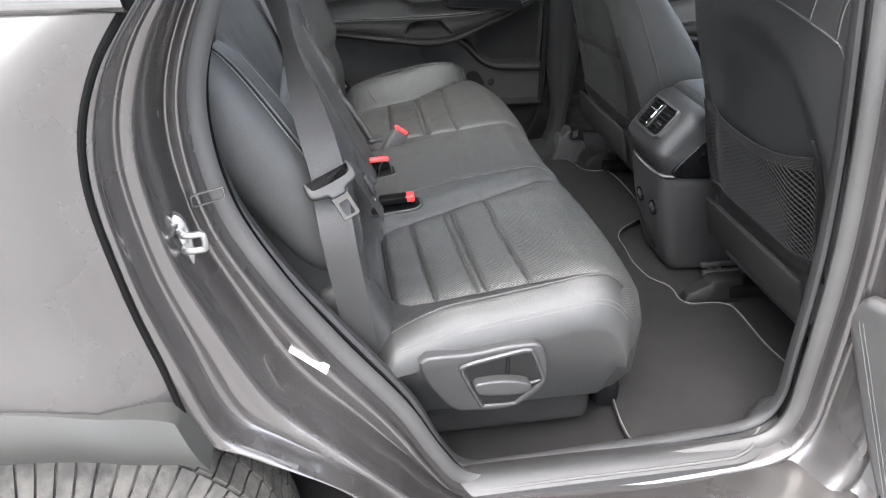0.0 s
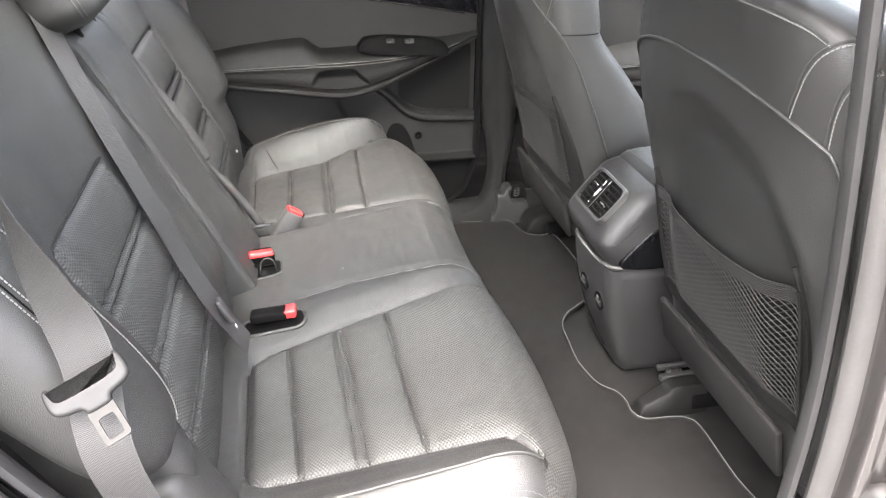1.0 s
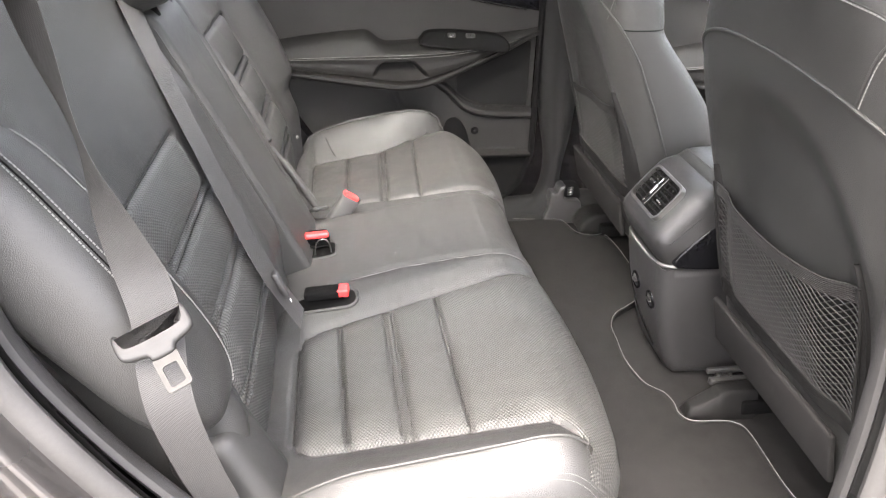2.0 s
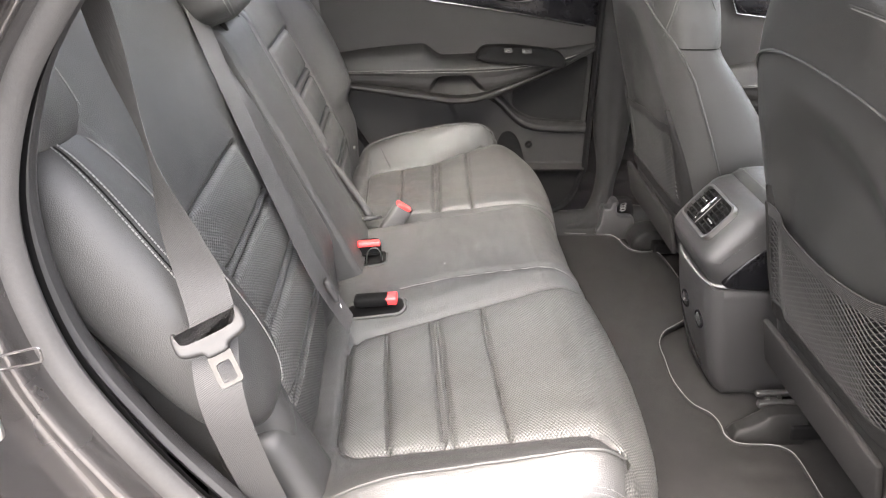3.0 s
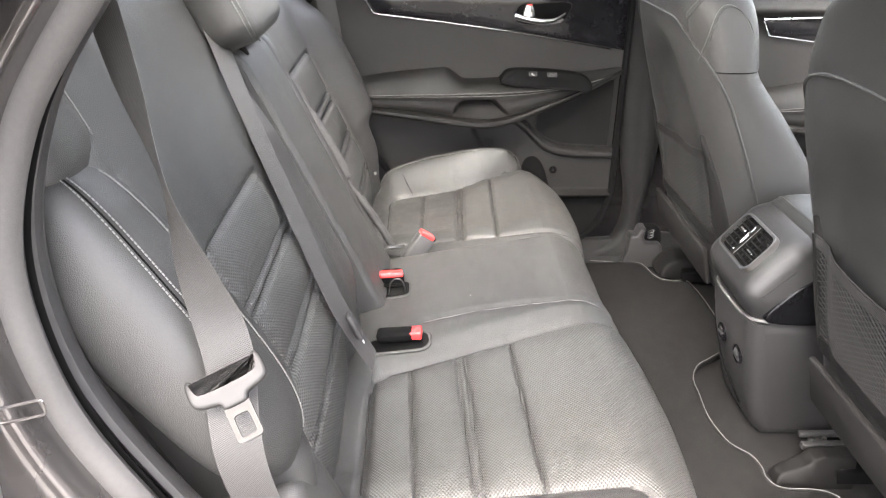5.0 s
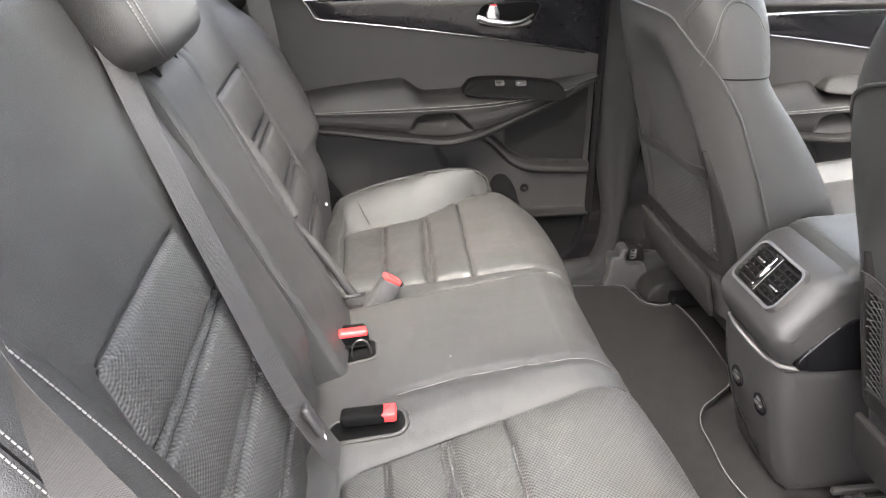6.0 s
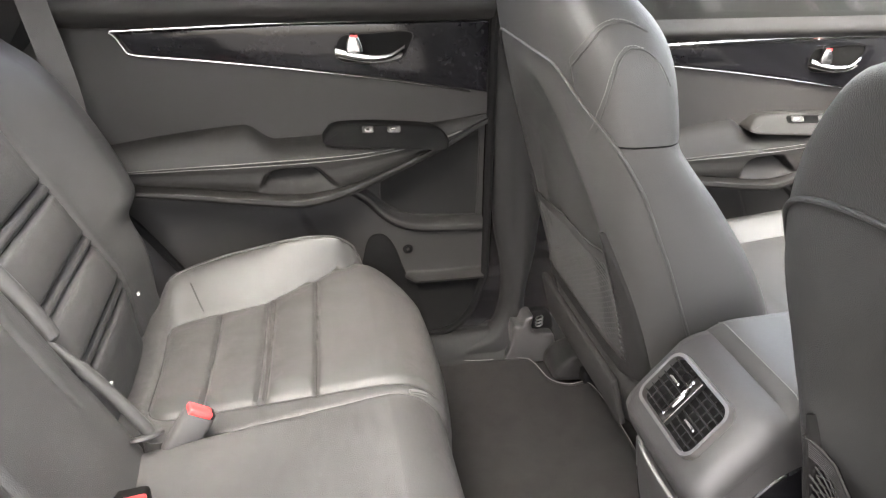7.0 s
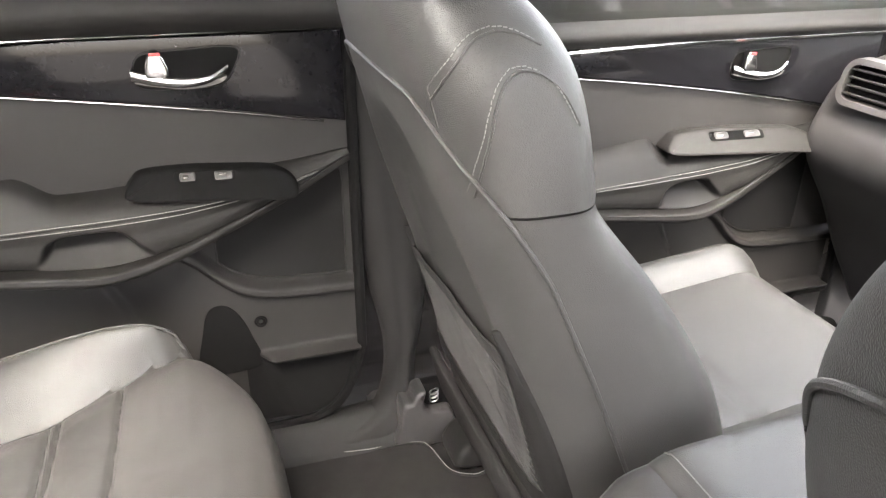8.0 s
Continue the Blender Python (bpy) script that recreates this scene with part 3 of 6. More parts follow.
def rear_cushion(sign, y1, near):
    y0 = -0.672
    name = "rear_bench_seat" if near else "rear_single_seat"
    seat = thing(name, "black leather rear bench seat with a perforated outer place" if near else "black leather rear seat with ribbed inset and pale piping",
                 "car seat", (0.25, sign * (y0 + y1) / 2, 0.42), "rear seats")
    us = [0] + span(0.012, 0.83, 130) + [1 - 0.17 * math.cos(a) for a in span(0, math.pi / 2, 12)][1:]
    vs = [y0 + 0.035 * (1 - math.cos(a)) for a in span(0, math.pi / 2, 7)][:-1] + span(y0 + 0.035, -0.5315, 16) + span(-0.5315, -0.2153, 46)[1:] + span(-0.2153, y1 - 0.02, 40 if near else 6)[1:] + [y1 - 0.02 + 0.02 * math.sin(a) for a in span(0, math.pi / 2, 5)][1:]
    bm = bmesh.new()

    def perforated(u, v):
        return 1 if near and u > 0.162 and A0 < v < B0 else 0
    A0, B0 = -0.5315, -0.2153

    def warped(u, v):
        """The grid follows the inset's slanted sides."""
        a, b = inset_edges(u * 0.51, near)
        k = [(y0, y0), (A0, a), (B0, b), (max(y1, 0.0), max(y1, 0.0))]
        for (p, q), (r, t) in zip(k, k[1:]):
            if v <= r:
                return lerp(q, t, (v - p) / (r - p))
        return v
    rows = sheet(bm, lambda u, v: cushion_place(u, warped(u, v), near, sign, y0, y1), us, vs, uv=lambda u, v: (u * 0.5, warped(u, v)), mat_of=perforated)

    def down(p):
        w = clamp((-0.62 - p.y * sign) / 0.05)
        return V(p.x - 0.004 * smooth(0.4, 0.5, p.x), p.y + sign * 0.03 * w, min(p.z - 0.02, lerp(0.56, 0.60, w)))

    def lower(p):
        w = clamp((-0.55 - p.y * sign) / 0.08)
        return V(p.x - 0.012 * smooth(0.4, 0.5, p.x), p.y + sign * 0.05 * w, 0.49)
    skirt(bm, rim(rows), [down, lower])
    part("cushion", bm, [LEATHER, PERF], seat, "black leather cushion, perforated in the middle" if near else "ribbed black leather cushion")

    def on(x, y, up=0.001):
        return cushion_place(x / cushion_front(y, near), y, near, sign, y0, y1) + V(0, 0, up)
    # piping along the outer edge, and the pale seams
    bm = bmesh.new()
    pipe = [on(x, -0.616, 0.0008) for x in span(0.06, 0.445, 30)]
    tube(bm, pipe, 0.0020, 6)
    part("piping", bm, LEATHER, seat)
    bm = bmesh.new()
    for dy in (0.015, 0.0195):
        stitches(bm, [on(x, y0 + dy, 0.0008) for x in span(0.07, 0.45, 40)], 0.0006, 0.0046, 0.0034)
    part("stitching", bm, THREAD_FINE, seat)
    bm = bmesh.new()
    if near:
        stitches(bm, [on(x, bench_seam(x), 0.0008) for x in span(0.16, 0.50, 40)], 0.0008, 0.0042, 0.0038)
        part("stitching", bm, THREAD_FINE, seat, "pale seam stitching")
    # seam round the inset
    def side_of(k, x):
        return inset_edges(x, near)[k]
    bm = bmesh.new()
    for k, end in ((0, 0.46), (1, 0.49)):
        tube(bm, [on(0.0735, lerp(-0.38, side_of(k, 0.0765), t), 0.0004) for t in span(0, 1, 10)][:-1] + [on(x, side_of(k, x), 0.0004) for x in span(0.0765, end, 60)], 0.0013, 6)
    part("inset_seam", bm, SEAM, seat)
    for g in SEAMS[near]:
        bm = bmesh.new()
        tube(bm, [on(g + 0.035 * (-0.38 - y), y, 0.0001) for y in span(side_of(0, g) + 0.004, side_of(1, g) - 0.004, 30)], 0.0009, 5)
        part("seam", bm, SEAM, seat)
    return seat, on


bench, on_bench = rear_cushion(1, 0.172, True)
single, on_single = rear_cushion(-1, -0.165, False)

# stitched joint across the rear of the single seat's side roll
bm = bmesh.new()
tube(bm, [on_single(lerp(0.105, 0.130, k), lerp(-0.585, -0.530, k), 0.0002) for k in span(0, 1, 10)], 0.0013, 5)
part("roll_seam", bm, SEAM, single)
# pale slivers painted as glints on the single seat's inner front crease
bm = bmesh.new()
for i in range(7):
    k = i / 6
    tube(bm, [on_single(lerp(0.452, 0.478, t), -0.172 - 0.010 * k + 0.006 * t * math.sin(5 * k + 1), 0.0006) for t in span(0, 1, 6)], 0.0007, 4)
part("crease_glints", bm, THREAD_FINE, single, "pale slivers painted as glints on the leather crease")

# side cover with the slide lever
bm = bmesh.new()
cover = [(0.098, 0.672), (0.148, 0.565), (0.20, 0.547), (0.262, 0.549), (0.312, 0.596), (0.302, 0.680), (0.262, 0.693), (0.18, 0.682)]
plate(bm, loop2(cover, 4), lambda u, v, d: V(u, d + 0.30 * (0.66 - v) * 0.4, v), -0.682, -0.60, 0.006)
side = part("side_cover", bm, PLASTIC, bench, "grained plastic side cover")
bm = bmesh.new()
hole = [(0.168, 0.650), (0.175, 0.662), (0.255, 0.681), (0.272, 0.682), (0.283, 0.676), (0.304, 0.620), (0.304, 0.608), (0.296, 0.595), (0.268, 0.566), (0.258, 0.560), (0.212, 0.561), (0.203, 0.567), (0.172, 0.636)]


def on_cover(u, v, d):
    return V(u, d + 0.12 * (0.66 - v), v)


tube(bm, [on_cover(u, v, -0.684) for u, v in loop2(hole, 4)], 0.0042, 6, closed=True)
part("recess_rim", bm, PLASTIC, side)
# the recess is a raised plate, darker to paint the hollow's shade
bm = bmesh.new()
plate(bm, loop2(hole, 4), on_cover, -0.6835, -0.678)
recess = part("recess", bm, PILLAR, side)
bm = bmesh.new()
tube(bm, [on_cover(0.240, v, -0.6838) for v in span(0.672, 0.618, 4)], 0.0012, 5)
tube(bm, [on_cover(0.245, v, -0.6838) for v in span(0.673, 0.618, 4)], 0.0012, 5)
part("split_line", bm, DARK, recess)
bm = bmesh.new()
tube(bm, [on_cover(u, v, -0.686) for u, v in ((0.272, 0.600), (0.285, 0.608), (0.300, 0.612))], 0.0025, 6)
part("step_edge", bm, PLASTIC, recess)
bm = bmesh.new()
plate(bm, loop2([(0.190, 0.630), (0.235, 0.632), (0.274, 0.622), (0.281, 0.606), (0.262, 0.597), (0.205, 0.602), (0.188, 0.614)], 5), on_cover, -0.702, -0.68, 0.004)
part("lever", bm, PLASTIC, side, "black slide lever")
# seat base under the cushions
for sign, y0, y1, owner in ((1, -0.56, 0.15, bench), (-1, -0.56, -0.19, single)):
    bm = bmesh.new()
    box(bm, (0.24, sign * (y0 + y1) / 2, 0.455), (0.42, abs(y1 - y0), 0.13), 0.02)
    part("seat_base", bm, CARPET, owner)
bm = bmesh.new()
box(bm, (0.50, -0.50, 0.415), (0.05, 0.05, 0.06), 0.012)
part("rail_foot", bm, DARK, bench)
bm = bmesh.new()
box(bm, (0.46, 0.55, 0.44), (0.06, 0.05, 0.12), 0.012)
part("rail_foot", bm, PLASTIC, single)

# backrests: s runs up along the back, n out of it
BU, BN, BO = V(-0.418, 0, 0.908), V(0.908, 0, 0.418), V(0.034, 0, 0.762)


def back(y, s, n=0.0):
    return BO + BU * s + BN * n + V(0, y, 0)


RIBS = {True: (0.006, 0.024, 0.095, 0.114, 0.189, 0.205, 0.291), False: (0.020, 0.040, 0.108, 0.129, 0.209, 0.231, 0.330)}


def inset_side(s, near):
    """Where the ribbed inset ends on the outer side."""
    return 0.528 - 0.050 * clamp(s / 0.29) if near else 0.488 - 0.012 * clamp(s / 0.33)


def back_n(a, s, near=False):
    """Relief of an outer backrest; a is the distance from the middle of the car."""
    n = 0.0
    side = inset_side(s, near)
    inset = smooth(0.205, 0.215, a) * smooth(side + 0.006, side - 0.008, a)
    ribs, top = RIBS[near], RIBS[near][-1]
    if s < top:
        for g in ribs[:-1]:
            n -= 0.0075 * dip(s, g, 0.0036) * inset
        for g0, g1 in ((-0.09, ribs[0]), (ribs[1], ribs[2]), (ribs[3], ribs[4]), (ribs[5], top)):
            if g0 < s < g1:
                n += 0.008 * math.sin(math.pi * (s - g0) / (g1 - g0)) ** 0.6 * smooth(0.205, 0.24, a) * smooth(side, side - 0.05, a)
        n -= 0.007 * dip(a, side, 0.005)
    n -= 0.006 * dip(s, top, 0.0045) * inset
    n -= 0.042 * smooth(0.05, -0.10, s)
    if near:
        n += 0.013 * smooth(0.030, 0.075, a) * smooth(0.205, 0.150, a) * smooth(0.41, 0.30, s)
        n += 0.026 * smooth(side, side + 0.08, a) * smooth(0.5, 0.2, s)
    else:
        n += smooth(side, side + 0.13, a) * table(s, [(-0.1, 0.02), (0.085, 0.028), (0.124, 0.050), (0.28, 0.056), (0.37, 0.040), (0.42, 0.016), (0.5, -0.02)])
    return n


def outer_back(owner, sign, near):
    y0, y1, s0, s1 = 0.035 if near else 0.203, 0.60, -0.105, 0.60
    bm = bmesh.new()

    def f(a, s):
        side_a = inset_side(s, near)
        y1 = 0.60 if near else 0.612 + 0.048 * smooth(0.098, 0.116, s)
        rad = 0.05 if near else 0.026
        a = lerp(y0, side_a, (a - y0) / (0.445 - y0)) if a < 0.445 else lerp(side_a, y1, (a - 0.445) / (0.60 - 0.445))
        ea = clamp((a - (y1 - rad)) / rad)
        eb = clamp(((y0 + 0.02) - a) / 0.02)
        es = clamp((s - (s1 - 0.06)) / 0.06)
        n = back_n(a, s, near) - rad * (1 - math.sqrt(1 - ea * ea)) - 0.02 * (1 - math.sqrt(1 - eb * eb)) - 0.06 * (1 - math.sqrt(1 - es * es))
        n += 0.0015 * noise.noise(V(a * 16, s * 16, 5 * sign))
        return back(sign * a, s, n)

    def perf(a, s):
        return 1 if near and a0 < a < 0.445 and s < 0.291 else 0
    a0 = y0 + (0.213 - y0) * (0.445 - y0) / (0.48 - y0)
    vs = span(s0, s1 - 0.06, 250) + [s1 - 0.06 + 0.06 * math.sin(a) for a in span(0, math.pi / 2, 6)][1:]
    us = [y0 + 0.02 * (1 - math.cos(a)) for a in span(0, math.pi / 2, 4)][:-1] + span(y0 + 0.02, 0.445, 64 if near else 40) + span(0.445, 0.55, 22)[1:] + [0.55 + 0.05 * math.sin(a) for a in span(0, math.pi / 2, 8)][1:]
    rows = sheet(bm, f, us, vs, uv=lambda u, v: (v, u), mat_of=perf)
    skirt(bm, rim(rows), [lambda p: p - BN * 0.09])
    part("backrest", bm, [LEATHER, PERF], owner, "leather backrest with a perforated panel" if near else "ribbed leather backrest")
    for g in RIBS[near]:
        bm = bmesh.new()
        tube(bm, [f(k, g) + BN * 0.0002 for k in span(max(a0, 0.216 if not near else 0), 0.442, 30)], 0.0011, 5)
        part("seam", bm, SEAM, owner)
    # seam along the inset's outer side
    bm = bmesh.new()
    tube(bm, [f(0.445, s) + BN * 0.0004 for s in span(-0.09, RIBS[near][-1], 50)], 0.0014, 5)
    part("seam", bm, SEAM, owner)
    if not near:
        return
    # padded wing at the side: a leaf between the crest and the side
    bm = bmesh.new()

    def leaf(u, v):
        s = lerp(0.060, 0.478, v)
        taper = math.sqrt(max(0.0, 1 - abs(2 * v - 1) ** (7 if v < 0.5 else 8)))
        nf = table(s, [(-0.02, 0.0), (0.06, 0.030), (0.12, 0.040), (0.2, 0.040), (0.3, 0.030), (0.43, 0.008), (0.5, -0.02)])
        nb = table(s, [(-0.02, -0.03), (0.06, -0.050), (0.12, -0.066), (0.20, -0.082), (0.30, -0.104), (0.40, -0.112), (0.5, -0.07)])
        wide = table(s, [(-0.02, 0.045), (0.1, 0.072), (0.2, 0.078), (0.35, 0.070), (0.5, 0.05)])
        c, d = math.cos(u), math.sin(u)
        cc, dd = math.copysign(abs(c) ** 0.75, c), math.copysign(abs(d) ** 0.8, d)
        mid, half = (nf + nb) / 2, (nf - nb) / 2
        return back(sign * (0.585 + wide * cc * max(taper, 0.03)), s, mid + half * dd * max(taper, 0.03))
    rows = sheet(bm, leaf, span(0, 2 * math.pi, 40)[:-1], span(0, 1, 44), wrap_u=True)
    bm.faces.new([r[0] for r in rows])
    bm.faces.new([r[-1] for r in rows][::-1])
    wing = part("side_bolster", bm, LEATHER, owner, "padded leather side bolster with pale double stitching")
    bm = bmesh.new()
    for du in (0.0, 0.16):
        stitches(bm, [leaf(1.02 + du, v) + BN * 0.0009 for v in span(0.42, 0.97, 60)], 0.0009, 0.0048, 0.0034)
    stitches(bm, [leaf(1.75, v) + BN * 0.0012 for v in span(0.06, 0.9, 70)], 0.0009, 0.0048, 0.0034)
    part("stitching", bm, THREAD, wing)
    bm = bmesh.new()
    tube(bm, [leaf(1.10, v) + BN * -0.0004 for v in span(0.42, 0.97, 40)], 0.0013, 5)
    part("seam", bm, DARK, wing)
    # shoulder panel above the wing
    bm = bmesh.new()

    def shoulder(u, v):
        s = lerp(0.425, 0.64, v)
        c, d = math.cos(u), math.sin(u)
        taper = math.sqrt(max(0.02, 1 - (2 * v - 1) ** 6))
        return back(sign * (0.575 + 0.06 * math.copysign(abs(c) ** 0.7, c) * taper), s, -0.045 + 0.05 * math.copysign(abs(d) ** 0.7, d) * taper)
    rows = sheet(bm, shoulder, span(0, 2 * math.pi, 32)[:-1], span(0, 1, 20), wrap_u=True)
    bm.faces.new([r[0] for r in rows])
    bm.faces.new([r[-1] for r in rows][::-1])
    part("shoulder", bm, LEATHER, owner)
    bm = bmesh.new()
    stitches(bm, [shoulder(2.05, v) + BN * 0.001 for v in span(0.12, 0.7, 40)], 0.0009, 0.0048, 0.0034)
    part("stitching", bm, THREAD, owner)
    # lower side filler
    bm = bmesh.new()
    box(bm, back(sign * 0.570, -0.075, -0.045), (0.09, 0.10, 0.24), 0.022, Matrix.Rotation(radians(-24), 3, "Y"))
    part("side_filler", bm, LEATHER, owner)


outer_back(bench, -1, True)
outer_back(single, 1, False)

# middle backrest with its low head restraint
bm = bmesh.new()


def middle_back(a, s):
    ea = clamp((a - 0.155) / 0.045)
    eb = clamp((-0.028 - a) / 0.012)
    es = clamp((s - 0.40) / 0.06)
    n = 0.016 - 0.034 * (1 - math.sqrt(1 - ea * ea)) - 0.014 * (1 - math.sqrt(1 - eb * eb)) - 0.06 * (1 - math.sqrt(1 - es * es)) + 0.006 * math.cos((a - 0.08) * 12)
    n -= 0.004 * dip(a, 0.128, 0.005) * smooth(0.02, 0.06, s)
    return back(a, s, n + 0.0012 * noise.noise(V(a * 20, s * 20, 2)))


us = [-0.028 - 0.012 * math.cos(a) for a in span(0, math.pi / 2, 6)][:-1] + span(-0.028, 0.155, 40) + [0.155 + 0.045 * math.sin(a) for a in span(0, math.pi / 2, 6)][1:]
vs = span(-0.09, 0.40, 56) + [0.40 + 0.06 * math.sin(a) for a in span(0, math.pi / 2, 6)][1:]
rows = sheet(bm, middle_back, us, vs)
skirt(bm, rim(rows), [lambda p: p - BN * 0.11])
part("middle_backrest", bm, LEATHER, bench, "smooth black leather middle backrest")
bm = bmesh.new()
tube(bm, [middle_back(-0.0385, s) + BN * -0.002 for s in span(0.0, 0.41, 40)], 0.0018, 6)
part("piping", bm, LEATHER, bench)
bm = bmesh.new()


def restraint(u, v):
    c, d = math.cos(u), math.sin(u)
    taper = math.sqrt(max(0.02, 1 - (2 * v - 1) ** 8))
    return back(0.04 + 0.150 * math.copysign(abs(c) ** 0.42, c) * taper, lerp(0.432, 0.64, v), 0.025 + 0.048 * math.copysign(abs(d) ** 0.6, d) * taper)


rows = sheet(bm, restraint, span(0, 2 * math.pi, 40)[:-1], span(0, 1, 24), wrap_u=True)
bm.faces.new([r[0] for r in rows])
bm.faces.new([r[-1] for r in rows][::-1])
rest = part("head_restraint", bm, LEATHER, bench, "low leather head restraint with pale stitching")
bm = bmesh.new()
for u in (2.30, 2.48):
    stitches(bm, [restraint(u, v) + BN * 0.001 for v in span(0.02, 0.9, 40)], 0.0009, 0.0048, 0.0034)
part("stitching", bm, THREAD, rest)
for dy in (0.0, 0.10):
    bm = bmesh.new()
    tube(bm, [back(dy, 0.42, 0.012), back(dy, 0.47, 0.012)], 0.006, 10)
    part("post", bm, DARK, rest)
    bm = bmesh.new()
    box(bm, back(dy, 0.462, 0.010), (0.03, 0.03, 0.016), 0.005)
    part("post_guide", bm, PLASTIC, rest)
# a pale crumb lying on the middle of the bench
bm = bmesh.new()
box(bm, on_bench(0.246, -0.046, 0.0008), (0.0018, 0.0012, 0.001), 0.0004, Matrix.Rotation(0.6, 3, "Z"))
tagged(part("crumb", bm, PAPER), "tiny pale crumb lying on the bench leather", "crumb")
# small buttons low on the far backrest
for a, s in ((0.475, 0.0), (0.235, -0.01)):
    bm = bmesh.new()
    box(bm, back(a, s, 0.008), (0.005, 0.007, 0.006), 0.0015)
    part("clip", bm, CLIP, single, "small white clip")

# ---- seat belts ----
belt = thing("seat_belt", "dark grey seat belt hanging beside the bench seat", "seat belt", (-0.03, -0.67, 0.6), "seat belts")
bm = bmesh.new()
ribbon(bm, [((-0.10, -0.63, 1.38), (0.75, -0.5, 0.1)), ((-0.078, -0.645, 1.27), (0.7, -0.6, 0.1)), ((-0.058, -0.652, 1.175), (0.45, -0.85, 0.1)), ((-0.042, -0.652, 1.09), (0.85, -0.35, 0.1)), ((-0.030, -0.650, 1.035), (1, 0.1, 0.15)), ((-0.022, -0.660, 0.995), (1, 0.15, 0.15)),
            ((-0.018, -0.686, 0.950), (1, 0.10, 0.1)), ((-0.013, -0.692, 0.90), (1, 0.05, 0.1)), ((-0.004, -0.676, 0.82), (1, 0.0, 0.1)), ((0.004, -0.655, 0.75), (1, 0.0, 0.1)), ((0.012, -0.632, 0.68), (1, 0.0, 0.1)), ((0.022, -0.60, 0.58), (1, 0.0, 0.1))], 0.047, 0.0018)
part("webbing", bm, WEBBING, belt)
TILT = radians(13)  # the tongue hangs askew
TV = V(-0.25, 0.66, 0.71).normalized()
TU = V(0.95, 0.2, 0.15)
TU = (TU - TV * TU.dot(TV)).normalized()
TU, TV = (TU * math.cos(TILT) + TV * math.sin(TILT)).normalized(), (TV * math.cos(TILT) - TU * math.sin(TILT)).normalized()
TG = Matrix((TU, TV.cross(TU), TV)).transposed()
TO = V(-0.017, -0.686, 0.992)


def tg(u, v, d):
    return TO + TG @ V(u, d, v)


# a cross bar with two upturned horns, a neck, and the slotted steel plate
bm = bmesh.new()
half_bar = [(0.0, 0.006), (0.022, 0.007), (0.0265, 0.010), (0.0280, 0.018), (0.0315, 0.021), (0.0350, 0.0185), (0.0365, 0.008), (0.0350, -0.003), (0.027, -0.008), (0.014, -0.011), (0.0105, -0.017), (0.0, -0.018)]
bar = half_bar + [(-u, v) for u, v in half_bar[-2:0:-1]]
plate(bm, loop2(bar, 3), tg, -0.008, 0.004, 0.0035, True)
tongue = part("tongue", bm, TONGUE, belt, "pale grey plastic belt tongue")
bm = bmesh.new()
outer, inner = round_rect(0.024, 0.036, 0.004, 3, 0.0, -0.033), round_rect(0.0145, 0.021, 0.003, 3, 0.0, -0.0365)
ring_a = [[bm.verts.new(tg(u, v, d)) for u, v in lp] for d in (-0.0040, -0.0005) for lp in (outer, inner)]
for i in range(len(outer)):
    k = (i + 1) % len(outer)
    for a, b in ((0, 1), (2, 3), (0, 2), (1, 3)):
        bm.faces.new((ring_a[a][i], ring_a[a][k], ring_a[b][k], ring_a[b][i]))
part("tongue_plate", bm, TONGUE_STEEL, tongue, "grey steel tongue plate")

far_belt = thing("seat_belt", "dark grey seat belt hanging behind the single seat's wing", "seat belt", (-0.07, 0.70, 0.9), "seat belts")
bm = bmesh.new()
ribbon(bm, [((-0.115, 0.705, 1.36), (1, 0.1, 0.1)), ((-0.094, 0.70, 1.205), (1, 0.1, 0.1)), ((-0.082, 0.70, 1.13), (1, 0.2, 0.1)), ((-0.066, 0.698, 1.02), (0.7, 0.5, 0.1)), ((-0.06, 0.69, 0.88), (0.7, 0.5, 0.1))], 0.047, 0.0018)
part("webbing", bm, WEBBING, far_belt)

centre_belt = thing("seat_belt", "dark grey centre seat belt lying across the backrest", "seat belt", (0.0, -0.2, 0.75), "seat belts")
bm = bmesh.new()
ribbon(bm, [(back(-0.03, 0.62, 0.008), (0.15, 1, 0.1)), (back(-0.080, 0.50, 0.012), (0.2, 1, 0.15)), (back(-0.148, 0.36, 0.015), (0.1, 1, 0.2)), (back(-0.210, 0.22, 0.020), (0.1, 1, 0.2)),
            (back(-0.258, 0.09, 0.022), (0.1, 1, 0.2)), (back(-0.273, 0.02, 0.026), (0.1, 1, 0.2)), (back(-0.268, -0.05, 0.028), (0.1, 1, 0.1))], 0.047, 0.0018)
part("webbing", bm, WEBBING, centre_belt)
bm = bmesh.new()
box(bm, back(-0.284, 0.03, 0.036), (0.010, 0.018, 0.045), 0.004, Matrix.Rotation(radians(-24), 3, "Y"))
part("belt_guide", bm, PLASTIC, centre_belt)
bm = bmesh.new()
box(bm, back(-0.262, -0.012, 0.0285), (0.0012, 0.013, 0.006), 0.0004, Matrix.Rotation(radians(-24), 3, "Y"))
part("belt_label", bm, PAPER, centre_belt, "small pale stitched label")
bm = bmesh.new()
tube(bm, spline([back(0.196, s_, n_) for s_, n_ in ((0.33, -0.002), (0.25, 0.008), (0.16, 0.014), (0.10, 0.012))], 6), [0.009] * 6 + [0.012] * 6 + [0.012] * 6 + [0.006], 10)
part("side_roll", bm, LEATHER, bench, "rounded leather edge of the middle backrest")
bm = bmesh.new()
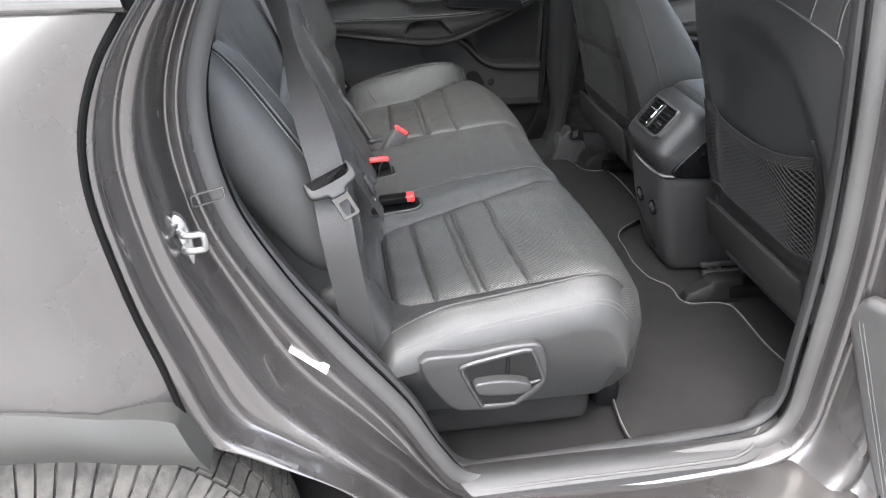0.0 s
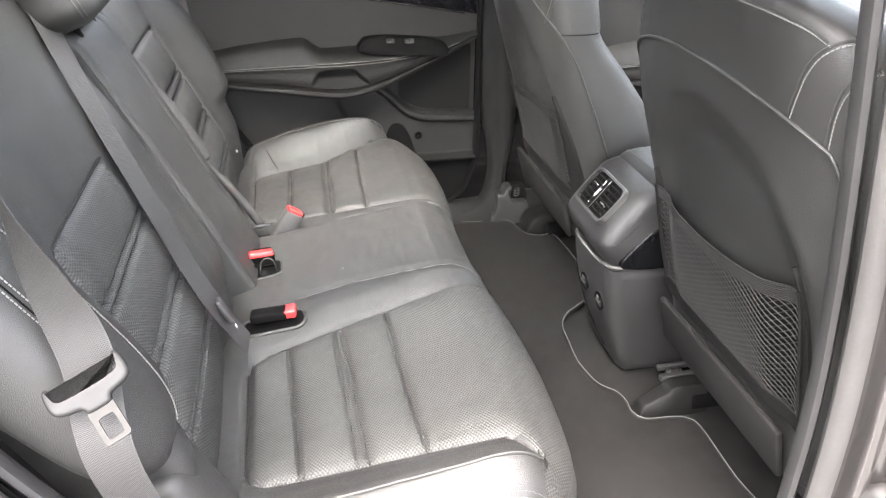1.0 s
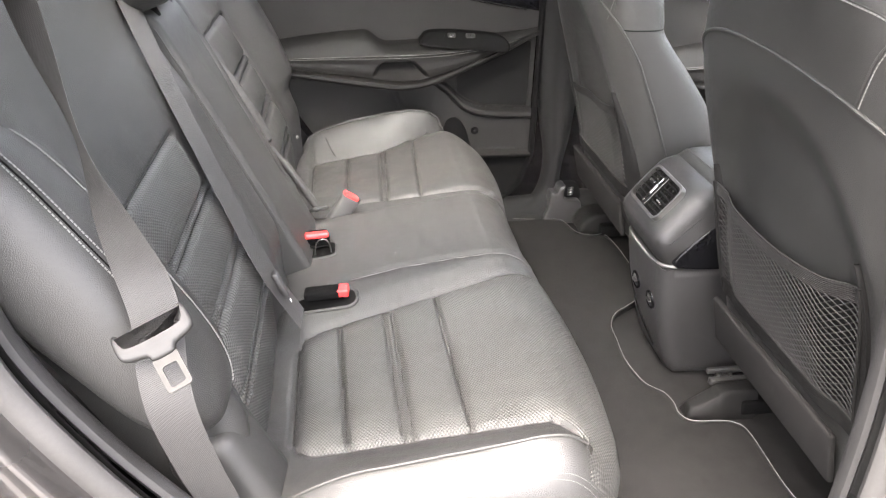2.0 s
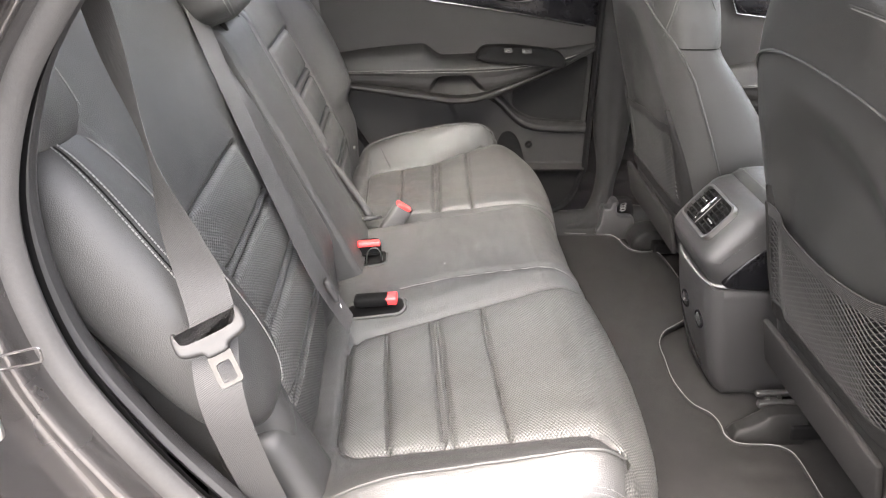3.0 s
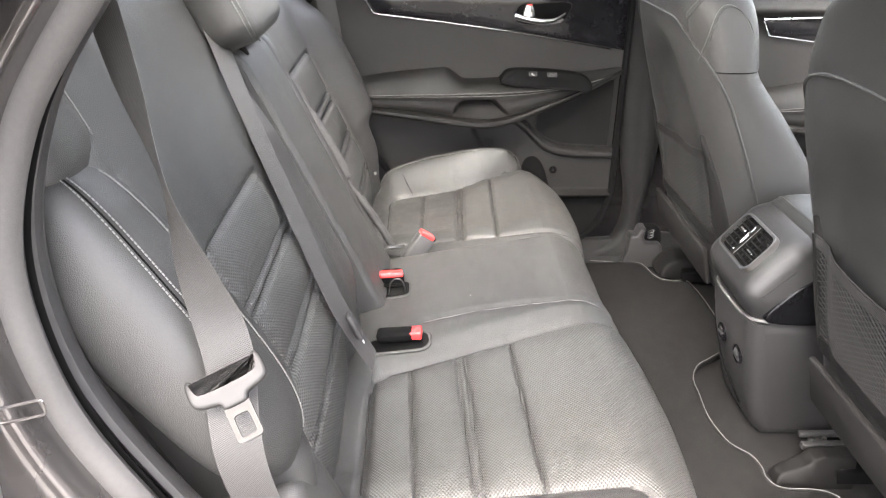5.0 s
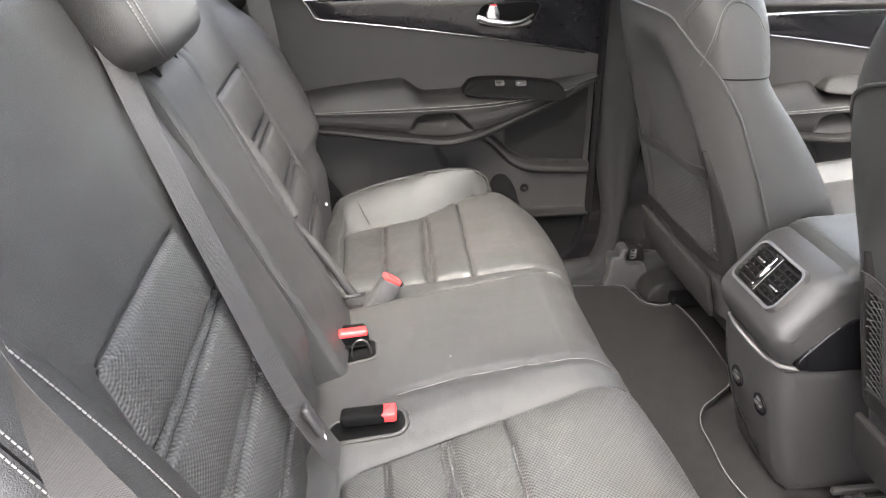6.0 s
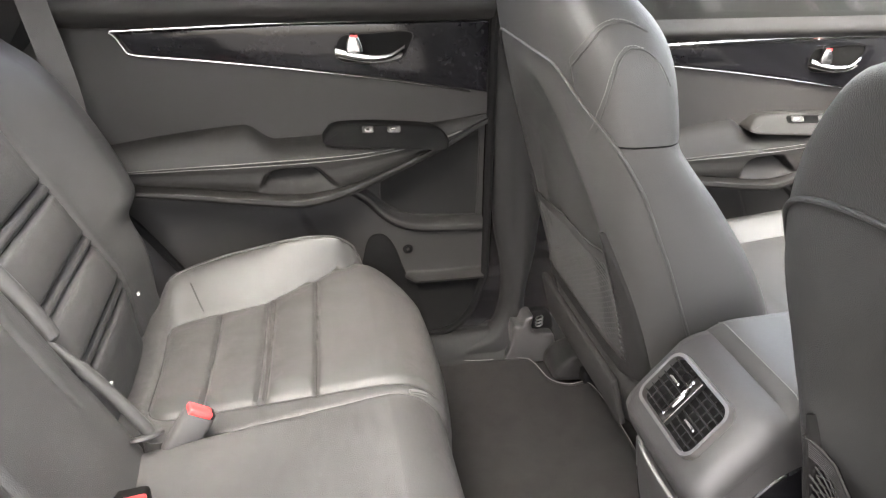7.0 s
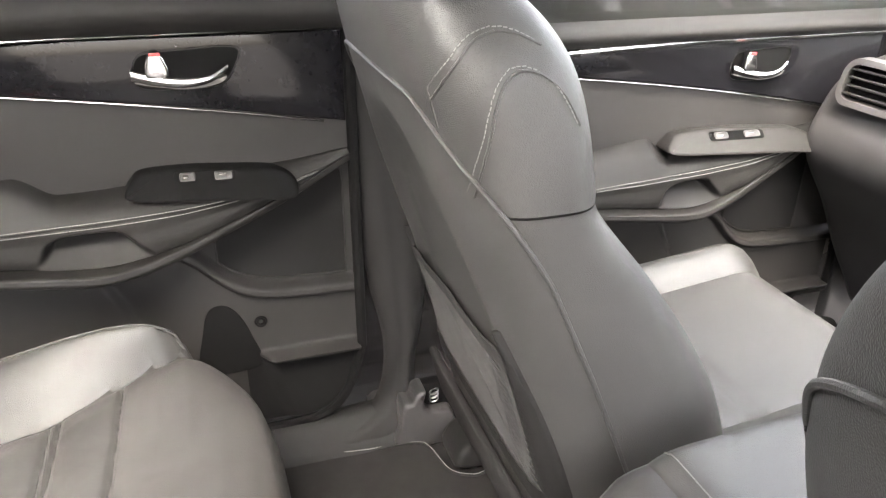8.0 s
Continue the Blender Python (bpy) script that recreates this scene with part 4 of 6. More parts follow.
tube(bm, spline([back(0.190, s_, n_) for s_, n_ in ((0.11, 0.006), (0.05, 0.018), (-0.02, 0.026), (-0.08, 0.030))], 6), [0.006] * 6 + [0.009] * 6 + [0.009] * 6 + [0.008], 10)
part("side_roll", bm, LEATHER, bench)
# flat near-black patch paints the shade in the strap pocket's mouth
bm = bmesh.new()
plate(bm, loop2([(-0.112, 0.045), (-0.134, 0.062), (-0.130, 0.084), (-0.104, 0.086), (-0.094, 0.060)], 5), lambda u, v, d: back(u, v, d + 0.004), 0.0012, -0.004)
part("strap_pocket", bm, DARK, bench)

# ---- buckles ----
def buckle(at, yaw, pitch, size, button, mat_body, label, face=False):
    """size: length, width and height; button: depth of the red end."""
    b = thing("belt_buckle", label, "belt buckle", at, "belt buckles")
    m = Matrix.Rotation(radians(yaw), 3, "Z") @ Matrix.Rotation(radians(pitch), 3, "Y")
    c = Vector(at)
    L, W, H = size
    bm = bmesh.new()
    box(bm, c + m @ V(-L / 2 - button / 2, 0, 0), (L, W, H), 0.006, m)
    part("buckle_body", bm, mat_body, b)
    bm = bmesh.new()
    if face:
        box(bm, c + m @ V(-0.008, 0, H / 2 - 0.002), (0.026, W * 0.92, 0.010), 0.003, m)
    else:
        box(bm, c + m @ V(-button / 2 + 0.002, 0, H * 0.05), (button + 0.004, W * 0.92, H * 0.80), 0.003, m)
    part("release_button", bm, RED, b, "red release button")
    bm = bmesh.new()
    box(bm, c + m @ V(-0.001, 0, -H * 0.40), (0.008, W * 0.8, 0.004), 0.001, m)
    part("slot", bm, DARK, b)
    return b


buckle((0.152, -0.172, 0.718), -4, -6, (0.064, 0.028, 0.018), 0.020, DARK, "black belt buckle with a red button lying in a seat slot")
buckle((0.097, 0.022, 0.714), -82, -14, (0.046, 0.050, 0.026), 0.006, DARK, "black belt buckle with a wide red button", True)
buckle((0.168, 0.178, 0.738), 16, -54, (0.072, 0.022, 0.042), 0.006, BUCKLE, "grey belt buckle with a red button standing up")
# slots in the cushion round the buckles; raised near-black sheets paint their shade
bm = bmesh.new()
tube(bm, [on_bench(u, v, 0.0) for u, v in round_rect(0.11, 0.046, 0.018, 5, 0.115, -0.172)], 0.004, 6, closed=True)
part("buckle_slot", bm, LEATHER, bench)
bm = bmesh.new()
plate(bm, round_rect(0.112, 0.046, 0.018, 5, 0.115, -0.172), lambda u, v, d: on_bench(u, v, d), 0.003, -0.004)
part("slot_shade", bm, DARK, bench)
bm = bmesh.new()
plate(bm, round_rect(0.058, 0.050, 0.010, 5, 0.102, 0.014), lambda u, v, d: on_bench(u, v, d), 0.003, -0.004)
part("slot_shade", bm, DARK, bench)
bm = bmesh.new()
tube(bm, [on_bench(u, v, 0.0) for u, v in round_rect(0.060, 0.052, 0.012, 5, 0.102, 0.014)], 0.003, 6, closed=True)
part("buckle_slot", bm, LEATHER, bench)
bm = bmesh.new()
tube(bm, spline([V(0.092, 0.002, 0.69), V(0.096, -0.008, 0.724), V(0.108, -0.012, 0.736), V(0.120, -0.008, 0.726), V(0.125, 0.002, 0.69)], 6), 0.0014, 6)
part("wire_loop", bm, STEEL, bench, "thin wire loop")
bm = bmesh.new()
tube(bm, spline([V(0.075, 0.165, 0.71), V(0.085, 0.150, 0.722), V(0.105, 0.155, 0.722), V(0.115, 0.172, 0.716)], 6), 0.004, 6)
part("elastic_loop", bm, PLASTIC, single)


# ---- front seats ----
def front_seat(cy, dx, sign):
    """sign: +1 where the middle of the car lies towards +y."""
    seat = thing("front_seat", "black leather front seat with a net pocket on its back", "car seat", (0.95 + dx, cy, 0.42), "front seats")

    def rear(z):
        return 0.764 - 0.26 * (z - 0.909) + dx

    def half(z):
        if sign > 0:
            return table(z, [(0.45, 0.215), (0.6, 0.238), (0.8, 0.262), (1.0, 0.268), (1.12, 0.260), (1.18, 0.240), (1.235, 0.200), (1.275, 0.145), (1.305, 0.05)])
        return table(z, [(0.45, 0.205), (0.6, 0.225), (0.8, 0.238), (1.0, 0.242), (1.12, 0.240), (1.2, 0.226), (1.245, 0.19), (1.28, 0.145), (1.305, 0.06)])

    def outboard(z):
        return table(z, [(0.45, 0.225), (0.6, 0.250), (0.8, 0.280), (1.0, 0.292), (1.12, 0.292), (1.18, 0.288), (1.235, 0.268), (1.275, 0.215), (1.305, 0.08)])

    def thick(z):
        return table(z, [(0.45, 0.20), (0.7, 0.275), (0.81, 0.270), (0.90, 0.240), (0.98, 0.200), (1.07, 0.145), (1.09, 0.145), (1.2, 0.150), (1.255, 0.125), (1.305, 0.05)])

    def rim_x(z):
        return 0.758 + dx + 0.425 * (1.093 - z) + (0.014 * smooth(1.08, 0.98, z) if sign < 0 else 0.0)

    def body_f(u, z):
        c, d = math.cos(u), math.sin(u)
        w, t = (outboard(z) if c < 0 and sign > 0 else half(z)), thick(z)
        y = math.copysign(abs(c) ** (0.42 if d > 0 else 0.55), c) * w
        n = math.copysign(abs(d) ** (0.5 if d > 0 else 0.72), d) * t / 2
        if d > 0:
            n -= 0.035 * dip(y, 0, 0.11) * smooth(1.15, 1.0, z)
        else:
            # the shell is dished inside a broad rolled rim
            reach = (abs(y) / max(0.03, w - 0.050)) ** 2 + (clamp((z - 0.86) / 0.285, 0, 2)) ** 2
            n += (0.032 if sign > 0 else 0.024) * smooth(1.0, 0.45, reach) * smooth(0.60, 0.74, z)
            n += 0.020 * smooth(0.60, 0.48, z)
        n -= 0.003 * dip(z, 1.086, 0.005) * smooth(-0.6, 0.0, d)
        return V(rear(z) + t / 2 + n + 0.001 * noise.noise(V(y * 18, z * 18, cy)), cy + y, z)

    bend = 0.06 if sign > 0 else 0.09

    def on_shell(u, z):
        p = body_f(u, z)
        dy = p.y - cy
        if sign > 0:
            top = 1.192 - (1.0 if dy > 0.05 else 0.42) * (dy - 0.05) ** 2
        else:
            top = 1.180 - 0.05 * smooth(0.12, 0.235, abs(dy))
        ka, kb = clamp((z - top + bend) / bend, 0, 2), clamp((p.x - rim_x(z) + 0.045) / 0.045, 0, 2)
        if sign > 0:
            kb = max(kb, clamp((-dy - 0.215) / 0.045, 0, 2))
        return math.sin(u) < 0.25 and ka * ka + kb * kb < 1
    zs = span(0.585, 1.255, 86) + [1.255 + 0.050 * math.sin(a) for a in span(0, math.pi / 2, 8)][1:]
    us = span(0, 2 * math.pi, 120)[:-1]
    bm = bmesh.new()
    rows = sheet(bm, body_f, us, zs, wrap_u=True)
    bm.faces.new([r[0] for r in rows])
    bm.faces.new([r[-1] for r in rows][::-1])
    part("backrest", bm, LEATHER, seat, "black leather seat back with pale seams", sharp=80)
    # the shell lies over the back with a rolled edge; a welt follows that edge
    pts, tops = [], []
    for i in range(361):
        u = -math.pi / 2 + lerp(-1.75, 1.75, i / 360)
        if not on_shell(u, 0.60):
            continue
        lo, hi = 0.60, 1.22
        for _ in range(14):
            mid = 0.5 * (lo + hi)
            lo, hi = (mid, hi) if on_shell(u, mid) else (lo, mid)
        p = body_f(u, lo) + V(-0.001, 0.0015 * clamp((u + math.pi / 2) * 2, -1, 1), 0)
        if not pts or (p - pts[-1]).length > 0.006:
            pts.append(p)
            tops.append((u, lo))

    def shell_f(i, v):
        u, hi = tops[i]
        z = lerp(0.585, hi, v)
        e = 0.004
        nrm = (body_f(u + e, z) - body_f(u - e, z)).cross(body_f(u, z + 0.003) - body_f(u, z - 0.003)).normalized()
        edge = min((hi - z) / 0.010, (i + 0.2) / 2.0, (len(tops) - 0.8 - i) / 2.0)
        return body_f(u, z) + nrm * 0.0045 * math.sqrt(max(0.0, 1 - (1 - clamp(edge)) ** 2))
    bm = bmesh.new()
    sheet(bm, shell_f, range(len(tops)), [1 - (1 - k) ** 1.7 for k in span(0, 1, 80)])
    shell_part = part("back_shell", bm, SHELL, seat, "moulded black back shell", sharp=80)
    bm = bmesh.new()
    tube(bm, pts, 0.0026, 8)
    part("welt", bm, LEATHER, seat)
    bm = bmesh.new()
    box(bm, (rear(0.642) - 0.001, cy, 0.642), (0.012, 0.37, 0.095), 0.005, Matrix.Rotation(radians(-14.6), 3, "Y"))
    part("lower_board", bm, CARPET, shell_part)

    # net pocket: two families of slanted cords, with a dense elastic band on top
    def net_top(y):
        if sign < 0 and y > 0:
            return 0.893 - 0.030 * (y / 0.19)
        return 0.905 + 0.032 * (y / 0.19) ** 2 + 0.012 * sign * -(y / 0.19) - 0.012

    def back_at(y, z, out):
        """The place over the dished back at y, z; the net spans the dish flat."""
        c = min(0.99, abs(y) / (outboard(z) if y < 0 and sign > 0 else half(z))) ** (1 / 0.55)
        side = body_f(-math.acos(c) if y > 0 else math.pi + math.acos(c), z).x - out
        return V(lerp(rear(z) + 0.018 - out, side, smooth(0.12, 0.19, abs(y))), cy + y, z)

    def net_place(y, k):
        z = lerp(0.722, net_top(y), k)
        return back_at(y, z, 0.0075 if sign > 0 else 0.004) + V((-0.004 if sign > 0 else 0.004) * math.sin(math.pi * k), 0, 0)
    bm = bmesh.new()
    pitch, lean = 0.0165, 0.17
    for fam in (1, -1):
        y = -0.19 - lean
        while y < 0.19 + lean:
            pts = []
            for i in range(31):
                k = i / 30 * 0.885
                yy = y + fam * lean * (k - 0.475) * 1.8
                if -0.192 <= yy <= 0.192:
                    pts.append(net_place(yy, k) + V(-0.0006 * fam, 0, 0))
            if len(pts) > 1:
                tube(bm, pts, 0.00105, 4)
            y += pitch
    net = part("net_pocket", bm, CORD, seat, "diamond mesh net of grey cord")
    bm = bmesh.new()
    sheet(bm, lambda y, k: net_place(y, k) + V(0.0035, 0, 0), span(-0.193, 0.193, 24), span(0, 0.99, 12))
    part("pocket_lining", bm, DARK, net, "dark pocket behind the net")
    net["kind"] = "stuff"
    bm = bmesh.new()
    for i in range(9):
        k = 0.885 + 0.115 * i / 8
        tube(bm, [net_place(y, k) for y in span(-0.194, 0.194, 24)], 0.0010 if i < 8 else 0.0016, 5)
    part("elastic_band", bm, CORD, net, "ribbed elastic band along the net's top")
    # moulded flanges that hold the net, each drawn out to a point at its top
    for edge in (-1, 1):
        bm = bmesh.new()
        crown = net_top(0.19 * edge) + 0.034
        rows = sheet(bm, lambda u, v: back_at(edge * (0.187 + u * lerp(0.026, 0.003, v ** 3)), lerp(0.700, crown, v), 0.0085 - 0.003 * (2 * u - 1) ** 2), span(0, 1, 6), span(0, 1, 24))
        skirt(bm, rim(rows), [lambda p: p + V(0.006, 0, 0)])
        part("net_flange", bm, PILLAR, shell_part, "moulded flange beside the net")
    bm = bmesh.new()
    rows = sheet(bm, lambda u, v: back_at(u, lerp(0.694, 0.724, v), 0.0075), span(-0.205, 0.205, 24), span(0, 1, 5))
    skirt(bm, rim(rows), [lambda p: p + V(0.006, 0, 0)])
    part("net_ledge", bm, PILLAR, shell_part)
    bm = bmesh.new()
    ring = [net_place(-0.195, k) for k in span(1.0, 0.0, 12)] + [net_place(y, 0.0) for y in span(-0.19, 0.19, 12)] + [net_place(0.195, k) for k in span(0, 1.0, 12)]
    tube(bm, ring, 0.003, 6, flat=1.0)
    part("net_border", bm, PILLAR, net)
    bm = bmesh.new()
    tube(bm, [body_f(u, 1.086) for u in span(-0.35, 0.9, 20)], 0.0012, 6)
    part("shoulder_seam", bm, DARK, seat)
    bm = bmesh.new()
    tube(bm, [body_f(math.pi - u, 1.086) for u in span(-0.35, 0.9, 20)], 0.0012, 6)
    part("shoulder_seam", bm, DARK, seat)

    def on_side(x, z, s_side):
        """The place on the backrest's flank at x, z."""
        us_ = [(-math.pi / 2 + math.pi * k / 360) if s_side > 0 else (math.pi * 1.5 - math.pi * k / 360) for k in range(75, 361)]
        return min((body_f(u, z) for u in us_), key=lambda p: abs(p.x - (x + dx + 0.04)))
    for s_side in ((-1,) if sign < 0 else ()):
        bm = bmesh.new()
        fold = bmesh.new()
        outer_seam = spline([(0.664, 0, 1.153), (0.666, 0, 1.176), (0.672, 0, 1.20), (0.687, 0, 1.223), (0.706, 0, 1.232), (0.727, 0, 1.231), (0.747, 0, 1.222)], 6)
        inner_seam = spline([(0.695, 0, 1.098), (0.697, 0, 1.13), (0.703, 0, 1.175), (0.711, 0, 1.196), (0.724, 0, 1.205), (0.742, 0, 1.202), (0.761, 0, 1.187), (0.777, 0, 1.160)], 6)
        for line in (outer_seam, inner_seam):
            stitches(bm, [on_side(p.x - 0.004, p.z + 0.003, s_side) + V(-0.0003, 0.0005 * s_side, 0.0003) for p in line], 0.0006, 0.0048, 0.0034)
            tube(fold, [on_side(p.x, p.z, s_side) for p in line], 0.0014, 6)
        part("piping", fold, LEATHER, seat)
        part("stitching", bm, THREAD_DIM, seat, "grey seam stitching")
    if sign > 0:
        # piped seams over the shoulder, each with a stitched edge
        def on_back(dy, z):
            c = min(0.995, -dy / outboard(z)) ** (1 / 0.55)
            return body_f(math.pi + math.acos(c), z) + V(-0.0012, -0.0004, 0)
        bm = bmesh.new()
        fold = bmesh.new()
        for line in (((-0.188, 1.168), (-0.198, 1.195), (-0.208, 1.220), (-0.222, 1.243), (-0.240, 1.258), (-0.258, 1.264)),
                     ((-0.238, 1.150), (-0.243, 1.185), (-0.250, 1.210), (-0.260, 1.230), (-0.268, 1.238)),
                     ((-0.228, 1.254), (-0.205, 1.264), (-0.170, 1.271), (-0.130, 1.275), (-0.08, 1.277))):
            path = spline([(a, b, 0) for a, b in line], 6)
            stitches(bm, [on_back(p.x - 0.004, p.y - 0.003) for p in path], 0.0009, 0.0052, 0.0036)
            tube(fold, [on_back(p.x, p.y) + V(0.0006, 0, 0) for p in path], 0.0014, 6)
        part("stitching", bm, THREAD_DIM, seat, "grey seam stitching")
        part("piping", fold, LEATHER, seat)
    # head restraint on two chrome posts
    top_x = rear(1.28) + 0.068
    bm = bmesh.new()

    def head_f(u, v):
        c, d = math.cos(u), math.sin(u)
        taper = math.sqrt(max(0.03, 1 - (2 * v - 1) ** 6))
        return V(top_x - 0.055 - 0.045 * v + 0.048 * math.copysign(abs(d) ** 0.6, d) * taper, cy + 0.125 * math.copysign(abs(c) ** 0.5, c) * taper, lerp(1.415, 1.53, v))
    rows = sheet(bm, head_f, span(0, 2 * math.pi, 32)[:-1], span(0, 1, 14), wrap_u=True)
    bm.faces.new([r[0] for r in rows])
    bm.faces.new([r[-1] for r in rows][::-1])
    head = part("head_restraint", bm, LEATHER, seat, "black leather head restraint")
    for dy in (-0.075, 0.075):
        bm = bmesh.new()
        tube(bm, [V(top_x, cy + dy, 1.25), V(top_x - 0.055, cy + dy, 1.45)], 0.0065, 10)
        part("post", bm, CHROME, head, "chrome post")
        bm = bmesh.new()
        box(bm, (top_x - 0.004, cy + dy, 1.300), (0.036, 0.040, 0.022), 0.007)
        part("post_guide", bm, PILLAR, head)
    # cushion
    bm = bmesh.new()

    def cush_f(u, v):
        x = 0.93 + dx + 0.50 * u
        y = v * 0.255
        e = clamp((abs(v) - 0.86) / 0.14)
        g = clamp((u - 0.85) / 0.15)
        z = 0.70 + 0.055 * u - 0.05 * (1 - math.sqrt(1 - e * e)) - 0.07 * (1 - math.sqrt(1 - g * g)) + 0.03 * dip(abs(v), 0.80, 0.14) - 0.006 * dip(abs(v), 0.60, 0.03) - 0.005 * dip(u, 0.45, 0.02) * (abs(v) < 0.6)
        return V(x, cy + y, z)
    rows = sheet(bm, cush_f, span(0, 1, 40), [math.sin(a) for a in span(-math.pi / 2, math.pi / 2, 48)])
    skirt(bm, rim(rows), [lambda p: V(p.x, p.y, 0.55), lambda p: V(p.x, cy + (p.y - cy) * 0.9, 0.50)])
    part("cushion", bm, LEATHER, seat)
    bm = bmesh.new()
    box(bm, (1.20 + dx, cy, 0.475), (0.42, 0.34, 0.10), 0.02)
    part("seat_base", bm, DARK, seat)
    # rails with their moulded end caps
    for dy in (-0.2, 0.2):
        bm = bmesh.new()
        box(bm, (1.14 + dx, cy + dy, 0.415), (0.42, 0.045, 0.035), 0.006)
        rail = part("rail", bm, DARK, seat)
        if sign < 0:
            continue
        x0 = 0.822 + (0.10 if dy < 0 else 0)

        def cap_f(u, v):
            w = lerp(0.021, 0.029, smooth(0, 0.4, u))
            h = 0.016 + 0.036 * smooth(0.0, 0.62, u) + 0.005 * smooth(0.40, 0.44, u) - 0.003 * dip(u, 0.42, 0.02)
            e = clamp((abs(v) - 0.45) / 0.55)
            k = clamp((0.12 - u) / 0.12)
            return V(x0 + 0.142 * u, cy + dy + 0.008 + v * w, 0.386 + (0.010 + h) * (1 - 0.75 * e ** 2.2) * (1 - 0.8 * k ** 3))
        bm = bmesh.new()
        rows = sheet(bm, cap_f, span(0, 1, 40), span(-1, 1, 20))
        skirt(bm, rim(rows), [lambda p: V(p.x, p.y, 0.386)])
        part("rail_cap", bm, PILLAR, rail, "moulded black rail end cap")
        if dy > 0:
            bm = bmesh.new()
            box(bm, (0.940, cy + 0.263, 0.450), (0.105, 0.012, 0.012), 0.003)
            box(bm, (0.945, cy + 0.238, 0.443), (0.125, 0.014, 0.014), 0.003)
            box(bm, (0.925, cy + 0.250, 0.428), (0.030, 0.040, 0.030), 0.004)
            latch = part("rail_latch", bm, PLASTIC, rail, "black latch of the seat rail")
            bm = bmesh.new()
            for q in (0.905, 0.930):
                tube(bm, [V(q, cy + 0.246, 0.447), V(q, cy + 0.246, 0.455)], 0.0045, 8)
            part("pin", bm, STEEL, latch)
    return seat


front_seat(-0.388, 0.0, 1)
front_seat(0.395, -0.040, -1)

# ---- centre console ----
console = thing("centre_console", "black plastic centre console with rear air vent", "console", (0.95, 0, 0.42))
bm = bmesh.new()
prof = [(1.5, 0.80), (1.05, 0.835), (0.88, 0.852), (0.838, 0.852), (0.808, 0.842), (0.790, 0.823), (0.750, 0.775), (0.737, 0.752), (0.738, 0.733), (0.750, 0.708), (0.768, 0.688), (0.81, 0.676), (1.1, 0.67), (1.5, 0.67)]
fine = [(p.x, p.y) for p in spline([(a, b, 0) for a, b in prof], 4)]
plate(bm, fine, lambda u, v, d: V(u, d * (1 - 0.06 * smooth(0.74, 0.68, v)), v), -0.105, 0.105, 0.030, True)
part("upper_housing", bm, PLASTIC, console)
bm = bmesh.new()
low = [(p.x, p.y) for p in spline([(0.755, 0.690, 0), (0.763, 0.63, 0), (0.775, 0.57, 0), (0.792, 0.50, 0), (0.812, 0.44, 0), (0.835, 0.415, 0)], 4)] + [(1.5, 0.40), (1.5, 0.69)]
plate(bm, low, lambda u, v, d: V(u, d * (1 - (0.30 if d > 0 else 0.02) * smooth(0.62, 0.42, v)), v), -0.100, 0.100, 0.030, True)
part("lower_housing", bm, PLASTIC, console)
bm = bmesh.new()
tube(bm, spline([(0.790, -0.099, 0.690), (0.768, -0.086, 0.688), (0.757, -0.06, 0.687), (0.754, 0.0, 0.686), (0.757, 0.06, 0.687), (0.768, 0.086, 0.688), (0.790, 0.099, 0.690)], 6), 0.0035, 8)
part("ledge", bm, GREY, console)
for sgn in (-1, 1):
    bm = bmesh.new()
    plate(bm, loop2([(0.785, 0.692), (0.81, 0.745), (0.86, 0.782), (0.92, 0.790), (0.95, 0.75), (0.95, 0.692)], 5), lambda u, v, d: V(u, sgn * d, v), 0.108, 0.098, 0.004)
    part("side_inlay", bm, GLOSS, console, "smooth dark side inlay")
# vent: tilted plane
VO, VU = V(0.7725, 0.0, 0.803), V(0, 1, 0)
VV = V(0.636, 0, 0.772).normalized()
VN = V(-0.772, 0, 0.636).normalized()


def vent(u, v, d):
    return VO + VU * u + VV * v + VN * d


vent_thing = tagged(new("air_vent"), "twin rear air vent with a satin silver surround", "air vent")
vent_thing.location = VO


def ring_plate(bm, outer, inner, place, a, b):
    vs = [[bm.verts.new(place(u, v, d)) for u, v in lp] for lp, d in ((outer, b), (offset_loop(outer, 0.0012), a), (offset_loop(inner, -0.0012), a), (inner, b))]
    n = len(outer)
    for p, q in zip(vs, vs[1:] + vs[:1]):
        for i in range(n):
            bm.faces.new((p[i], p[(i + 1) % n], q[(i + 1) % n], q[i]))


vo, vi = round_rect(0.138, 0.086, 0.020, 6), round_rect(0.124, 0.072, 0.014, 6)
VM = Matrix((VN, VU, VV)).transposed()
bm = bmesh.new()
ring_plate(bm, vo, vi, vent, 0.010, -0.008)
part("surround", bm, SILVER, vent_thing, "satin silver surround")
bm = bmesh.new()
plate(bm, offset_loop(vi, -0.001), vent, 0.0010, -0.006)
part("vent_back", bm, DARK, vent_thing)
bm = bmesh.new()
box(bm, vent(0.004, 0, 0.005), (0.010, 0.014, 0.070), 0.002, VM)
part("divider", bm, PILLAR, vent_thing)
bm = bmesh.new()
box(bm, vent(-0.0045, 0, 0.0098), (0.0012, 0.0012, 0.068), 0.0004, VM)
part("trim_line", bm, SILVER, vent_thing)
